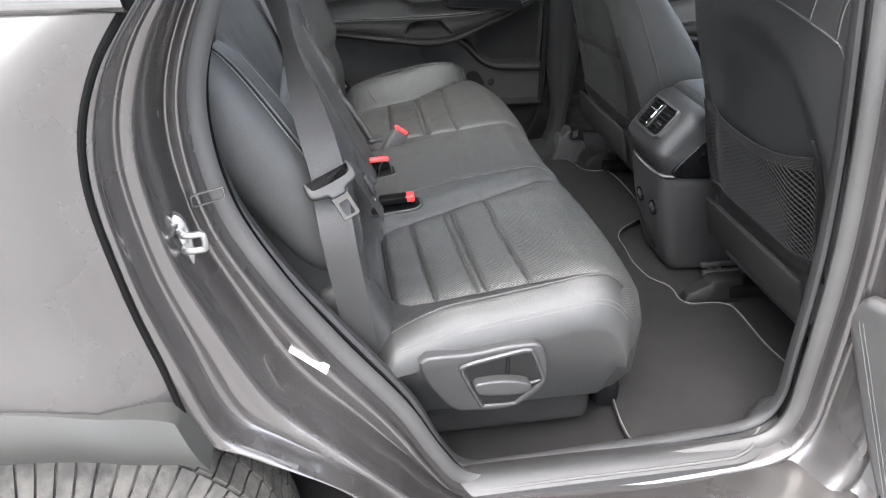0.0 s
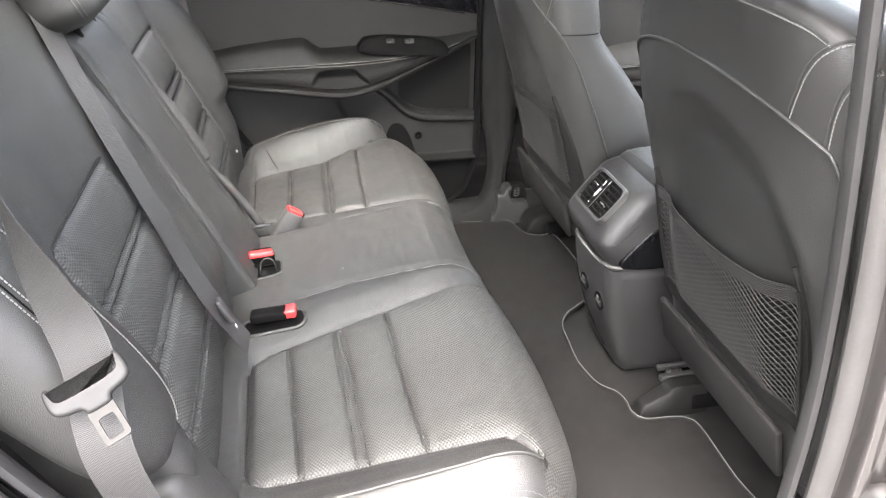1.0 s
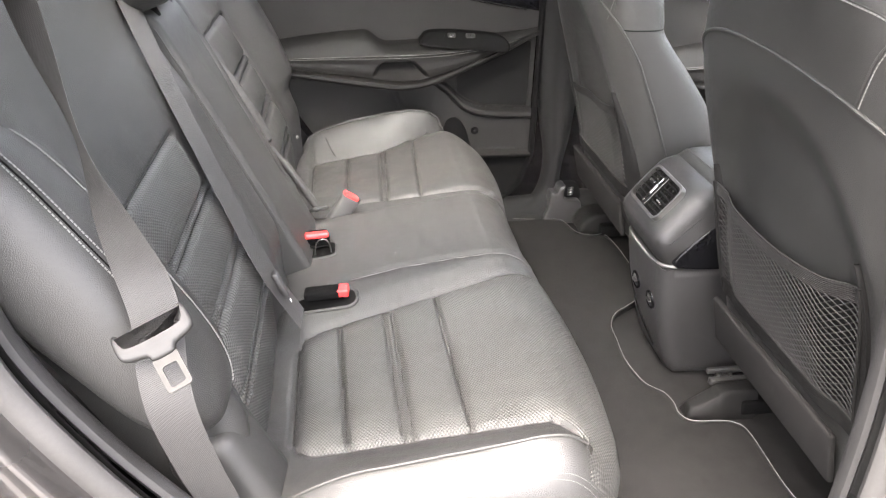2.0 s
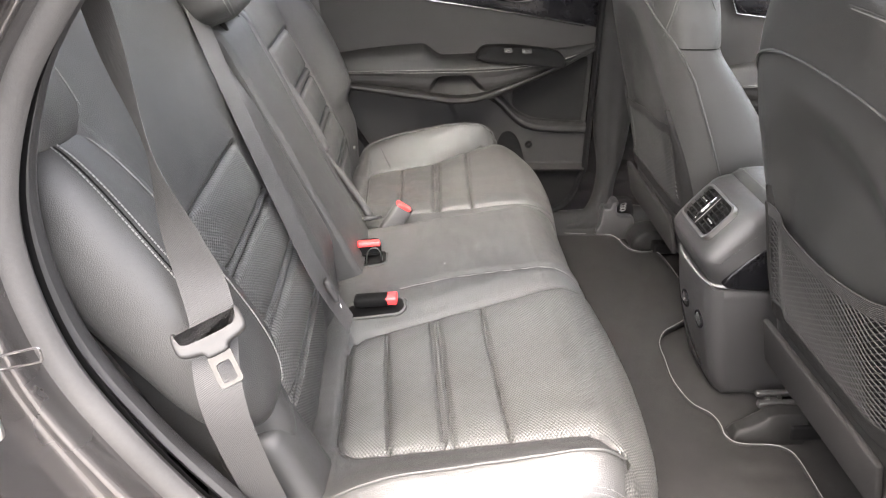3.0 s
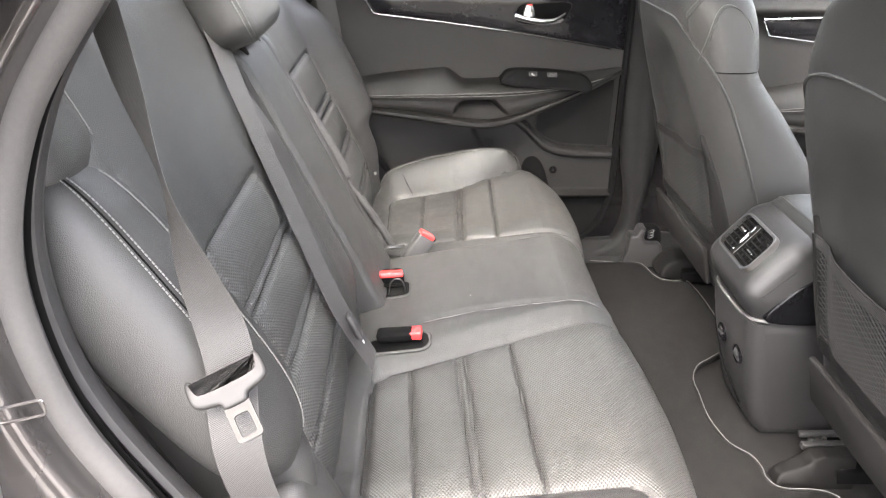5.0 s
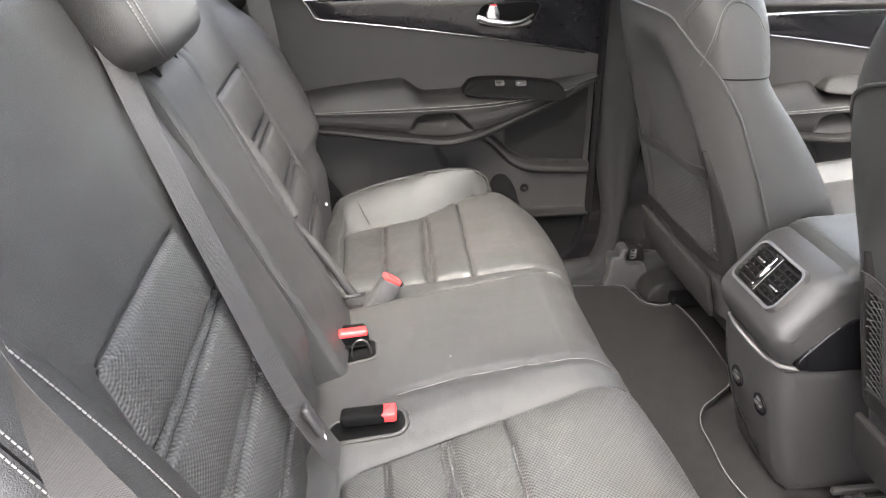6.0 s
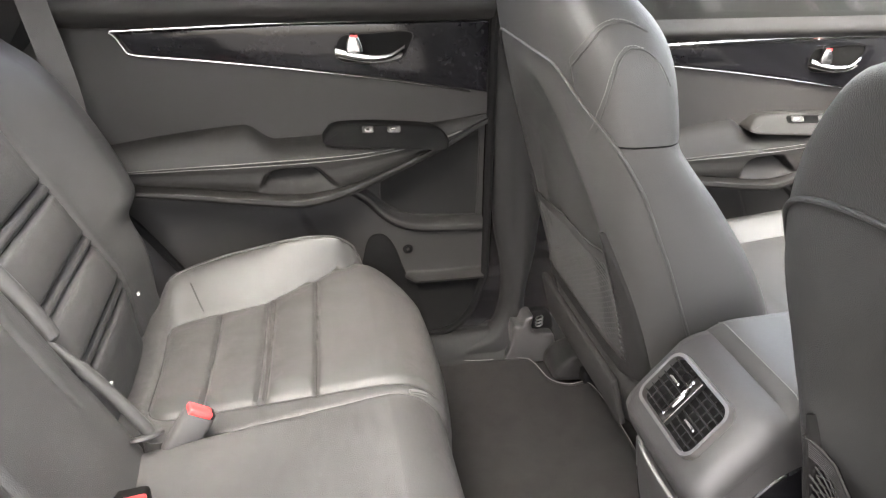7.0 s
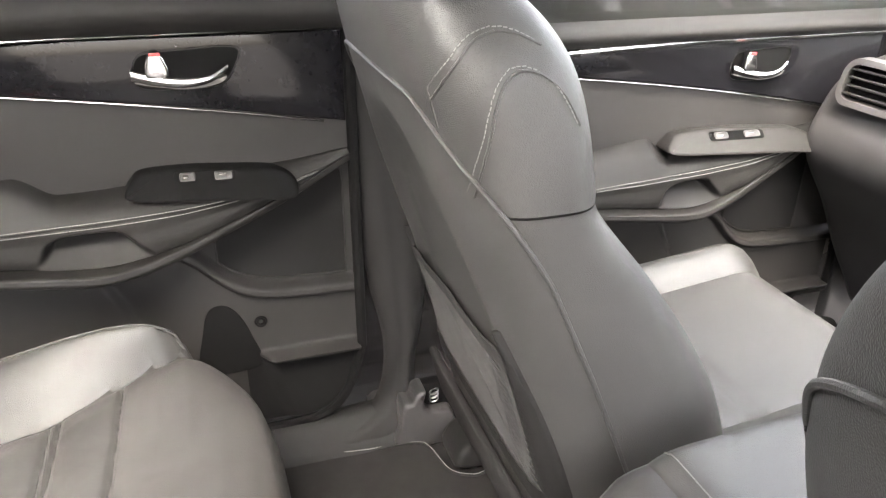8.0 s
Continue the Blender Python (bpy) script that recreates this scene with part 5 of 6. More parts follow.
for h in (-1, 1):
    for i in range(6):
        bm = bmesh.new()
        box(bm, vent(h * 0.0335 + 0.002, -0.028 + 0.0112 * i, 0.0042), (0.007, 0.050, 0.0016), 0.0007, VM @ Matrix.Rotation(radians(-24), 3, "Y"))
        part("slat", bm, PILLAR, vent_thing)
    for i in range(3):
        bm = bmesh.new()
        box(bm, vent(h * 0.0335 + 0.002 + 0.014 * (i - 1), 0, 0.0022), (0.0014, 0.0014, 0.066), 0.0005, VM)
        part("cross_fin", bm, PILLAR, vent_thing)
    bm = bmesh.new()
    box(bm, vent(h * 0.034, 0.010 * h, 0.0080), (0.004, 0.022, 0.0030), 0.0012, VM)
    slider = part("slider", bm, GREY, vent_thing, "grey vent slider")
    bm = bmesh.new()
    box(bm, vent(h * 0.034 - 0.011, 0.010 * h, 0.0100), (0.004, 0.005, 0.005), 0.0018, VM)
    part("slider_tip", bm, CHROME, slider)
bm = bmesh.new()
tube(bm, spline([vent(0.006, -0.024, 0.012), vent(0.000, -0.012, 0.0155), vent(0.000, 0.012, 0.0155), vent(0.006, 0.024, 0.012)], 5), [0.0022] * 5 + [0.0034] * 6 + [0.0022] * 5, 8)
knob = part("knob", bm, CHROME, vent_thing, "curved chrome vent knob")
for v in (-0.026, 0.026):
    bm = bmesh.new()
    box(bm, vent(0.006, v, 0.0115), (0.004, 0.006, 0.006), 0.0022, VM)
    part("knob_end", bm, CHROME, knob)
# two power sockets
for y in (0.028, -0.053):
    sock = thing("power_socket", "round black power socket with a flap", "socket", (0.778, y, 0.588), "power sockets")
    bm = bmesh.new()
    tube(bm, [V(0.7695 - 0.16 * 0.017 * math.sin(a), y + 0.017 * math.cos(a), 0.588 + 0.017 * math.sin(a)) for a in span(0, 2 * math.pi, 24)[:-1]], 0.003, 6, closed=True)
    part("rim", bm, GLOSS, sock)
    bm = bmesh.new()
    plate(bm, [(y + 0.015 * math.cos(a), 0.588 + 0.015 * math.sin(a)) for a in span(0, 2 * math.pi, 24)[:-1]], lambda u, v, d: V(d - 0.16 * (v - 0.588), u, v), 0.768, 0.780, 0.002)
    part("flap", bm, PLASTIC, sock)
    bm = bmesh.new()
    box(bm, (0.766, y, 0.588), (0.006, 0.020, 0.006), 0.002)
    part("grip", bm, PLASTIC, sock)
    bm = bmesh.new()
    box(bm, (0.7655, y, 0.598), (0.003, 0.010, 0.0015), 0.0005)
    part("socket_mark", bm, GREY, sock)
bm = bmesh.new()
tube(bm, spline([(0.764, 0.074, 0.64), (0.775, 0.066, 0.575), (0.788, 0.03, 0.51), (0.803, -0.04, 0.462)], 6), 0.0028, 6)
part("panel_seam", bm, DARK, console)
# padded lid
bm = bmesh.new()


def lid(u, v):
    e = clamp((abs(v) - 0.72) / 0.28)
    g = clamp((0.12 - u) / 0.12)
    return V(0.838 + 0.36 * u, v * 0.098, 0.868 + 0.016 * u - 0.024 * (1 - math.sqrt(1 - e * e)) - 0.02 * (1 - math.sqrt(1 - g * g)))


rows = sheet(bm, lid, [0.12 * (1 - math.cos(a)) for a in span(0, math.pi / 2, 6)][:-1] + span(0.12, 1, 12), [math.sin(a) for a in span(-math.pi / 2, math.pi / 2, 24)])
skirt(bm, rim(rows), [lambda p: V(p.x, p.y, 0.835)])
part("lid", bm, LEATHER, console, "padded leather console lid")
bm = bmesh.new()
stitches(bm, [lid(0.05, v) + V(0, 0, 0.001) for v in span(-0.9, 0.9, 20)], 0.0009, 0.0048, 0.0034)
part("stitching", bm, THREAD, console)


# ---- doors on the far side ----
def stitch_line(x):
    """Height of the arm rest's stitched front edge."""
    return table(x, [(-0.2, 0.890), (0.001, 0.899), (0.127, 0.904), (0.256, 0.907), (0.35, 0.909), (0.439, 0.913), (0.529, 0.920), (0.604, 0.931), (0.66, 0.946), (0.70, 0.960)])


def arm_back_line(x):
    """Height at which the arm rest's top meets the door; it is higher behind the grip."""
    low = table(x, [(-0.2, 0.925), (0.3, 0.934), (0.37, 0.938), (0.6, 0.954), (0.70, 0.968)])
    high = table(x, [(-0.2, 0.915), (-0.023, 0.936), (0.08, 0.951), (0.227, 0.964), (0.4, 0.968)])
    return lerp(low, high, smooth(0.275, 0.215, x))


def lip_line(x):
    """Height of the rail that closes the arm rest below and sweeps up to the front."""
    return table(x, [(-0.2, 0.897), (0.009, 0.867), (0.125, 0.850), (0.232, 0.834), (0.327, 0.824), (0.41, 0.838), (0.504, 0.873), (0.596, 0.911), (0.681, 0.952), (0.70, 0.960)])


def ridge_line(x):
    return table(x, [(0.36, 0.842), (0.40, 0.826), (0.445, 0.796), (0.47, 0.770), (0.50, 0.744), (0.54, 0.727), (0.60, 0.720), (0.72, 0.716)])


def trim_depth(x, z):
    """Relief of the flat trim behind the arm rest."""
    lip = lip_line(x)
    d = -0.014 * smooth(1.0, 1.2, z)
    below = smooth(lip, lip - 0.012, z)
    d -= 0.006 * below
    # crease where the lower panel steps back
    crease = 0.300 + 0.5 * (0.788 - z)
    d -= 0.010 * below * smooth(crease - 0.010, crease + 0.010, x)
    ridge = ridge_line(x)
    on = smooth(0.365, 0.43, x) * below
    d += 0.017 * on * smooth(ridge - 0.016, ridge - 0.006, z) * smooth(ridge + 0.016, ridge + 0.004, z)
    d -= 0.010 * smooth(ridge + 0.010, ridge + 0.016, z) * smooth(0.43, 0.47, x) * below
    # bin with a rounded brim
    brim = 0.606
    pocket = smooth(0.52, 0.548, x + 0.25 * (z - brim))
    d += 0.030 * smooth(brim + 0.003, brim - 0.006, z) * pocket
    d += 0.004 * dip(z, brim - 0.004, 0.005) * pocket
    d -= 0.022 * smooth(brim - 0.012, brim - 0.024, z) * pocket
    # soft dents where the trim is pulled over its carrier
    return d + 0.0006 * noise.noise(V(x * 14, z * 14, 4))


def far_door(name, ox, oz, oy, sx, label, roll, strip, switch_mat, end=0.70, lift=0.0, panel=(0.369, 1.0, 0.0)):
    """A door trim; ox, oz and sx shift and stretch the plan, oy is the trim's plane, end its front edge, lift raises the arm rest,
    panel gives the switch panel's rear end, stretch and rise."""
    door = thing(name, label, "car door", (0.3 + ox, oy, 0.45 + oz), "far doors")

    def at(x, z, d=0.0):
        return V(x * sx + ox, oy - d, z + oz)

    def lower_edge(x):
        return table(x, [(-0.2, 0.95), (-0.03, 0.80), (0.06, 0.67), (0.13, 0.56), (0.22, 0.47), (0.56, 0.458), (0.63, 0.468), (0.675, 0.515), (0.70, 0.59)])
    bm = bmesh.new()
    xs = span(-0.20, end, 240)
    rows = [[bm.verts.new(at(x, max(z, lower_edge(x)), trim_depth(x, max(z, lower_edge(x))))) for z in span(0.455, 1.235, 300)] for x in xs]
    for i, (a, b) in enumerate(zip(rows, rows[1:])):
        for j in range(300):
            try:
                # the bin's face below the brim is coloured near-black for its shadow
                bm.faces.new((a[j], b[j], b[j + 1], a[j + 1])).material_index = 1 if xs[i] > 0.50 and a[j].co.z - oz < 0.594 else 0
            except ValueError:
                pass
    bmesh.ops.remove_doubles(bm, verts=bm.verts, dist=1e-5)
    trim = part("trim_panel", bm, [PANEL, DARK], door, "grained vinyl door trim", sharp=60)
    bm = bmesh.new()
    plate(bm, [(-0.2, 1.24), (end, 1.24), (end + 0.005, 0.6), (0.60, 0.45), (0.2, 0.45), (-0.05, 0.78), (-0.2, 1.0)], lambda u, v, d: at(u, v, d), -0.042, -0.11, 0.004)
    part("door_skin", bm, PAINT, door)

    # arm rest: a padded top edge, a hollow flank with the grip, and a rail below
    def arm(x, v):
        rise = lift * (0.4 + 0.6 * clamp(x / 0.4))
        a, b, c = stitch_line(x) + rise, arm_back_line(x) + rise, lip_line(x) + rise
        r = table(x, [(-0.2, 0.046), (0.3, 0.046), (0.45, 0.042), (0.56, 0.033), (0.65, 0.018), (0.70, 0.007)])
        q = table(x, [(-0.2, 0.078), (0.3, 0.078), (0.41, 0.062), (0.5, 0.046), (0.6, 0.030), (0.68, 0.014), (0.70, 0.008)])
        g = clamp((a - c) / 0.065, 0.05, 1)
        foot = min(r * 1.02, q * 0.86)
        d = table(v, [(0.0, -0.012), (0.06, 0.002), (0.16, r * 0.50), (0.24, r * 0.80), (0.31, r), (0.355, r + 0.002), (0.37, r + 0.001), (0.385, r + 0.004), (0.46, lerp(r, foot, 0.36)),
                      (0.56, lerp(r, foot, 0.68)), (0.68, lerp(r, foot, 0.96)), (0.735, foot), (0.75, foot - 0.004), (0.765, q * 0.93), (0.80, q), (0.85, q), (0.90, q * 0.86), (1.0, -0.022)])
        z = table(v, [(0.0, b + 0.004 * g), (0.06, b), (0.16, lerp(b, a, 0.30)), (0.24, lerp(b, a, 0.66)), (0.31, a), (0.355, a - 0.005 * g), (0.37, a - 0.0068 * g), (0.385, a - 0.0085 * g), (0.46, lerp(a, c, 0.36)),
                      (0.56, lerp(a, c, 0.58)), (0.68, lerp(a, c, 0.79)), (0.735, lerp(c, a, 0.125)), (0.75, lerp(c, a, 0.112)), (0.765, lerp(c, a, 0.10)), (0.80, c + 0.002 * g), (0.85, c - 0.005), (0.90, c - 0.011), (1.0, c - 0.018)])
        if 0.36 < v < 0.76:
            d += 0.007 * math.sin(math.pi * (v - 0.36) / 0.40) ** 0.7 * g
            zg = z - rise
            left = x - 0.240 - 0.55 * (zg - 0.851) - 60.0 * clamp(zg - 0.872) ** 2
            grip = smooth(-0.006, 0.010, left) * smooth(-0.006, 0.014, 0.356 + 1.05 * (0.878 - zg) - x) * smooth(-0.003, 0.009, 0.888 - zg)
            d = lerp(d, lerp(0.012, q * 0.72, clamp((v - 0.44) / 0.29)), grip * smooth(0.738, 0.722, v))
        return at(x, z, d)
    bm = bmesh.new()
    sheet(bm, arm, span(-0.20, 0.700, 300), [k for k in span(0, 0.36, 26)] + span(0.36, 0.74, 70)[1:] + span(0.74, 1, 22)[1:])
    rest_part = part("arm_rest", bm, ARM, door, "padded arm rest with a grip and double stitching", sharp=55)
    bm = bmesh.new()
    for v in (0.348, 0.392):
        stitches(bm, [arm(x, v) + V(0, -0.0006, 0) for x in span(-0.05, 0.64, 90)], 0.0006, 0.0046, 0.0036)
    part("stitching", bm, THREAD_DIM, rest_part)
    bm = bmesh.new()
    tube(bm, [arm(x, 0.745) + V(0, -0.0005, 0) for x in span(-0.18, 0.65, 80)], 0.0010, 5)
    part("rail_joint", bm, DARK, rest_part)
    # black inlay between two chrome strips
    tipx = 0.014
    top = lambda x: 1.139 + 0.009 * clamp((x - tipx) / 0.3)
    bot = lambda x: lerp(1.136, 1.104, smooth(tipx, 0.034, x)) if x < 0.034 else 1.104 - 0.098 * (x - 0.034) - 0.066 * (x - 0.034) ** 2
    bm = bmesh.new()
    loop = [(x, top(x)) for x in span(tipx, end - 0.006, 24)] + [(x, bot(x)) for x in span(end - 0.006, tipx + 0.004, 30)]
    plate(bm, loop, lambda u, v, d: at(u, v, d), 0.004, -0.012, 0.002)
    inlay = part("inlay", bm, GLOSS, door, "glossy black inlay")
    bm = bmesh.new()
    tube(bm, [at(x, bot(x) - 0.003, 0.005) for x in span(end - 0.04, tipx, 40)] + [at(tipx - 0.008, 1.141, 0.005)], 0.0018, 8)
    part("chrome_strip", bm, STRIP, inlay)
    bm = bmesh.new()
    tube(bm, [at(x, top(x) + 0.004, 0.004) for x in span(tipx - 0.006, end - 0.006, 30)], strip, 8, flat=1.0)
    part("chrome_strip", bm, STRIP, inlay)
    bm = bmesh.new()
    sheet(bm, lambda u, v: at(u, lerp(1.150, roll, v), 0.004 + 0.03 * math.sin(v * 3.1) * (1 - 0.3 * v)), span(-0.2, end, 24), span(0, 1, 10))
    part("upper_roll", bm, PANEL, door, "soft upper door roll")
    # dished handle cup with its chrome lever and lock knob
    hx, hz = 0.462, 1.096
    bm = bmesh.new()
    cup = loop2([(hx - 0.064, hz - 0.002), (hx - 0.052, hz + 0.030), (hx + 0.0, hz + 0.036), (hx + 0.080, hz + 0.036), (hx + 0.076, hz + 0.004), (hx + 0.055, hz - 0.018), (hx + 0.0, hz - 0.022), (hx - 0.05, hz - 0.018)], 5)
    ring_plate(bm, cup, offset_loop(cup, 0.0022), at, 0.0072, 0.002)
    part("cup_rim", bm, PILLAR, inlay)
    bm = bmesh.new()
    plate(bm, offset_loop(cup, 0.003), at, 0.0046, 0.002)
    handle = part("handle_cup", bm, DARK, door)
    lever = spline([(hx - 0.064, hz + 0.004, 0.014), (hx - 0.030, hz - 0.004, 0.020), (hx + 0.006, hz - 0.008, 0.024), (hx + 0.040, hz - 0.004, 0.023), (hx + 0.066, hz + 0.010, 0.016)], 8)
    bm = bmesh.new()
    sheet(bm, lambda i, a: at(lever[i].x, lever[i].y + math.sin(a) * 0.0085 * (1 - 0.45 * i / 32), lever[i].z + math.cos(a) * 0.0045), range(33), span(0, 2 * math.pi, 12))
    part("pull_lever", bm, CHROME, handle, "chrome door lever")
    bm = bmesh.new()
    plate(bm, loop2([(hx - 0.060, hz - 0.006), (hx - 0.030, hz - 0.013), (hx + 0.010, hz - 0.018), (hx + 0.050, hz - 0.013), (hx + 0.062, hz - 0.003), (hx + 0.03, hz - 0.011), (hx - 0.02, hz - 0.008)], 4), at, 0.018, 0.006)
    part("lever_edge", bm, GREY, handle)
    bm = bmesh.new()
    plate(bm, loop2([(hx - 0.044, hz + 0.002), (hx - 0.040, hz + 0.030), (hx - 0.028, hz + 0.036), (hx - 0.018, hz + 0.026), (hx - 0.014, hz + 0.002)], 4), at, 0.024, 0.008, 0.004)
    part("lock_knob", bm, CHROME, handle)
    bm = bmesh.new()
    plate(bm, round_rect(0.014, 0.0045, 0.0015, 3, hx - 0.029, hz + 0.0325), at, 0.0252, 0.020, 0.0008)
    part("lock_mark", bm, RED, handle)
    # raised switch panel on the arm rest
    bm = bmesh.new()
    def lean(u, v, d):
        return at(panel[0] + panel[1] * (u - 0.369), v + panel[2], d - 0.9 * (v - 0.94))
    plate(bm, loop2([(0.369, 0.930), (0.373, 0.950), (0.392, 0.962), (0.45, 0.9635), (0.503, 0.960), (0.577, 0.952), (0.604, 0.939), (0.609, 0.922), (0.597, 0.912), (0.555, 0.915), (0.449, 0.922)], 5),
          lean, 0.040, -0.010, 0.006)
    sw = part("switch_panel", bm, switch_mat, door, "raised switch panel")
    bm = bmesh.new()
    plate(bm, round_rect(0.090, 0.014, 0.005, 4, 0.478, 0.951), lambda u, v, d: lean(u, v - 0.03 * (u - 0.47), d), 0.0412, 0.034)
    part("switch_bay", bm, DARK, sw)
    for x0, w, lit in ((0.452, 0.022, True), (0.503, 0.026, False)):
        bm = bmesh.new()
        plate(bm, round_rect(w, 0.010, 0.003, 3, x0, 0.9525 - 0.03 * (x0 - 0.47)), lean, 0.0445, 0.036, 0.0015)
        knob = part("window_switch", bm, PLASTIC, sw)
        bm = bmesh.new()
        plate(bm, round_rect(0.008 if lit else 0.010, 0.0028 if lit else 0.0016, 0.0006, 3, x0 - 0.002, 0.9535), lean, 0.0453, 0.042, 0.0005)
        part("switch_face", bm, STRIP, knob, "chrome switch face")
    bm = bmesh.new()
    tube(bm, spline([lean(0.592, 0.914, 0.012), lean(0.606, 0.917, 0.014), lean(0.611, 0.926, 0.018)], 6), 0.0022, 6)
    part("bright_edge", bm, STRIP, sw)
    # rubber edge round the door, coloured near-black for the shaded gap beside it
    bm = bmesh.new()
    edge = [at(end + 0.004, z, 0.004) for z in span(1.23, 0.60, 20)] + [at(x, lower_edge(x) - 0.004, 0.004) for x in span(end, 0.56, 16)] + [at(x, lower_edge(x) - 0.004, 0.004) for x in span(0.52, -0.12, 24)]
    tube(bm, edge, 0.009, 8)
    part("edge_seal", bm, DARK, door)
    # speaker field, near-black sheet for the pocket opening's shade, and screw cover
    bm = bmesh.new()
    grille = [(x, ridge_line(x) + 0.018) for x in span(0.475, 0.688, 20)] + [(0.690, 0.80), (0.690, 0.90), (0.688, 0.926)] + [(x, lip_line(x) - 0.020) for x in span(0.675, 0.475, 12)]
    plate(bm, grille, at, -0.0245, -0.035, 0.0)
    part("speaker_grille", bm, GRILLE, door, "dark perforated speaker field")
    bm = bmesh.new()
    tube(bm, [at(u, v, -0.0235) for u, v in offset_loop(grille, 0.002)], 0.0016, 5, closed=True)
    part("grille_edge", bm, PANEL, trim)
    for cx, cz, rr in ((0.534, 0.666, 0.0095), (0.534, 0.666, 0.0055)):
        bm = bmesh.new()
        tube(bm, [at(cx + rr * math.cos(k), cz + rr * math.sin(k), -0.014) for k in span(0, 2 * math.pi, 20)[:-1]], 0.0018, 6, closed=True)
        part("screw_cover", bm, DARK, trim)
    # shade of the pocket's opening, painted as a flat near-black sheet
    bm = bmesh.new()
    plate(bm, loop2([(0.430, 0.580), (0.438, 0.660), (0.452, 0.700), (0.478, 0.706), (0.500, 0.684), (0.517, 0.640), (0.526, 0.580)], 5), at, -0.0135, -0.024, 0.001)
    part("pocket_shade", bm, DARK, door, "near-black sheet painted as the shaded door pocket opening")
    return door


far_door("rear_door", 0.0, 0.0, 0.755, 1.0, "closed rear door with black vinyl trim and chrome lever", 1.222, 0.0026, DARK)
far_door("front_door", 1.058, -0.055, 0.775, 0.888, "closed front door with black vinyl trim and chrome lever", 1.195, 0.0060, PANEL, 0.80, 0.021, (0.258, 1.5, 0.029))

# ---- far pillar, sill, dash and shell ----
bm = bmesh.new()
def pillar(u, v):
    a = table(v, [(0.39, 0.56), (0.428, 0.625), (0.440, 0.682), (0.463, 0.720), (0.509, 0.742), (0.575, 0.748), (0.629, 0.741), (0.70, 0.726), (0.9, 0.703), (1.1, 0.698), (1.5, 0.655)])
    b = table(v, [(0.39, 0.815), (0.52, 0.805), (0.65, 0.825), (0.9, 0.84), (1.2, 0.85), (1.5, 0.80)])
    y0 = table(v, [(0.39, 0.735), (0.44, 0.745), (0.48, 0.765), (0.6, 0.775), (1.2, 0.765), (1.5, 0.69)])
    return V(lerp(a, b, u), y0 - 0.036 * math.sin(math.pi * u) ** 0.5 + 0.004 * dip(u, 0.45, 0.12), v)
sheet(bm, pillar, [0.5 - 0.5 * math.cos(math.pi * k) for k in span(0, 1, 24)], span(0.39, 1.5, 70))
structure("pillar_trim_far", bm, PILLAR, "black moulded centre pillar trim", "pillar trim")
bm = bmesh.new()
def far_sill(u, v):
    return V(u, lerp(0.69, 0.78, v), 0.40 + 0.055 * smooth(0.0, 0.6, v) - 0.01 * smooth(0.7, 1, v) + 0.02 * dip(u, 0.86, 0.12))
sheet(bm, far_sill, span(0.05, 1.8, 40), span(0, 1, 10))
structure("sill_far", bm, PILLAR, "black plastic sill trim along the far doors", "sill trim")
bm = bmesh.new()
plate(bm, loop2([(0.84, 0.395), (0.845, 0.435), (0.88, 0.455), (0.93, 0.45), (0.95, 0.395)], 5), lambda u, v, d: V(u, d, v), 0.60, 0.69, 0.012, True)
rail_cover = part("rail_cover", bm, PILLAR)
tagged(rail_cover, "moulded black cover beside the far mat", "rail cover")

# moulded cover at the pillar's foot, open at its top where a sprung bolt shows
anchor = thing("anchor_cover", "moulded grey-black cover with a bolt at the pillar's foot", "trim cover", (0.80, 0.715, 0.39))
bm = bmesh.new()
plate(bm, loop2([(0.750, 0.392), (0.757, 0.440), (0.762, 0.486), (0.780, 0.490), (0.789, 0.508), (0.806, 0.511), (0.803, 0.486), (0.814, 0.466), (0.852, 0.462), (0.862, 0.440), (0.870, 0.392)], 4), lambda u, v, d: V(u, d, v), 0.690, 0.742, 0.007, True)
part("cover", bm, PLASTIC, anchor)
bm = bmesh.new()
plate(bm, loop2([(0.798, 0.462), (0.796, 0.506), (0.845, 0.510), (0.862, 0.470), (0.85, 0.455)], 4), lambda u, v, d: V(u, d, v), 0.715, 0.738, 0.003, True)
part("hollow", bm, DARK, anchor)
bm = bmesh.new()
for k in range(3):
    tube(bm, [V(0.826 + 0.0075 * math.cos(q), 0.709 + 0.0075 * math.sin(q), 0.480 + 0.0085 * k + 0.003 * math.cos(q)) for q in span(0, 2 * math.pi, 14)[:-1]], 0.0018, 5, closed=True)
part("bolt", bm, STEEL, anchor, "sprung steel bolt")

dash = thing("dashboard", "dark grey dashboard with a silver-edged air vent", "dashboard", (1.9, 0.0, 0.5))
bm = bmesh.new()
dprof = [(1.59, 0.88), (1.60, 0.965), (1.67, 1.045), (1.9, 1.085), (2.3, 1.08), (2.3, 0.45), (1.90, 0.45), (1.76, 0.60), (1.66, 0.77)]
plate(bm, loop2(dprof, 5), lambda u, v, d: V(u, d, v), -0.76, 0.748, 0.03, True)
part("fascia", bm, PLASTIC, dash)
bm = bmesh.new()
c = V(1.610, 0.603, 1.030)
ring_plate(bm, round_rect(0.19, 0.085, 0.03, 6), round_rect(0.165, 0.06, 0.02, 6), lambda u, v, d: c + V(-d + 0.25 * v, u, v), 0.012, -0.01)
part("vent_surround", bm, SILVER, dash)
bm = bmesh.new()
plate(bm, round_rect(0.168, 0.063, 0.021, 6), lambda u, v, d: c + V(-d + 0.25 * v, u, v), -0.004, -0.010)
part("vent_back", bm, DARK, dash)
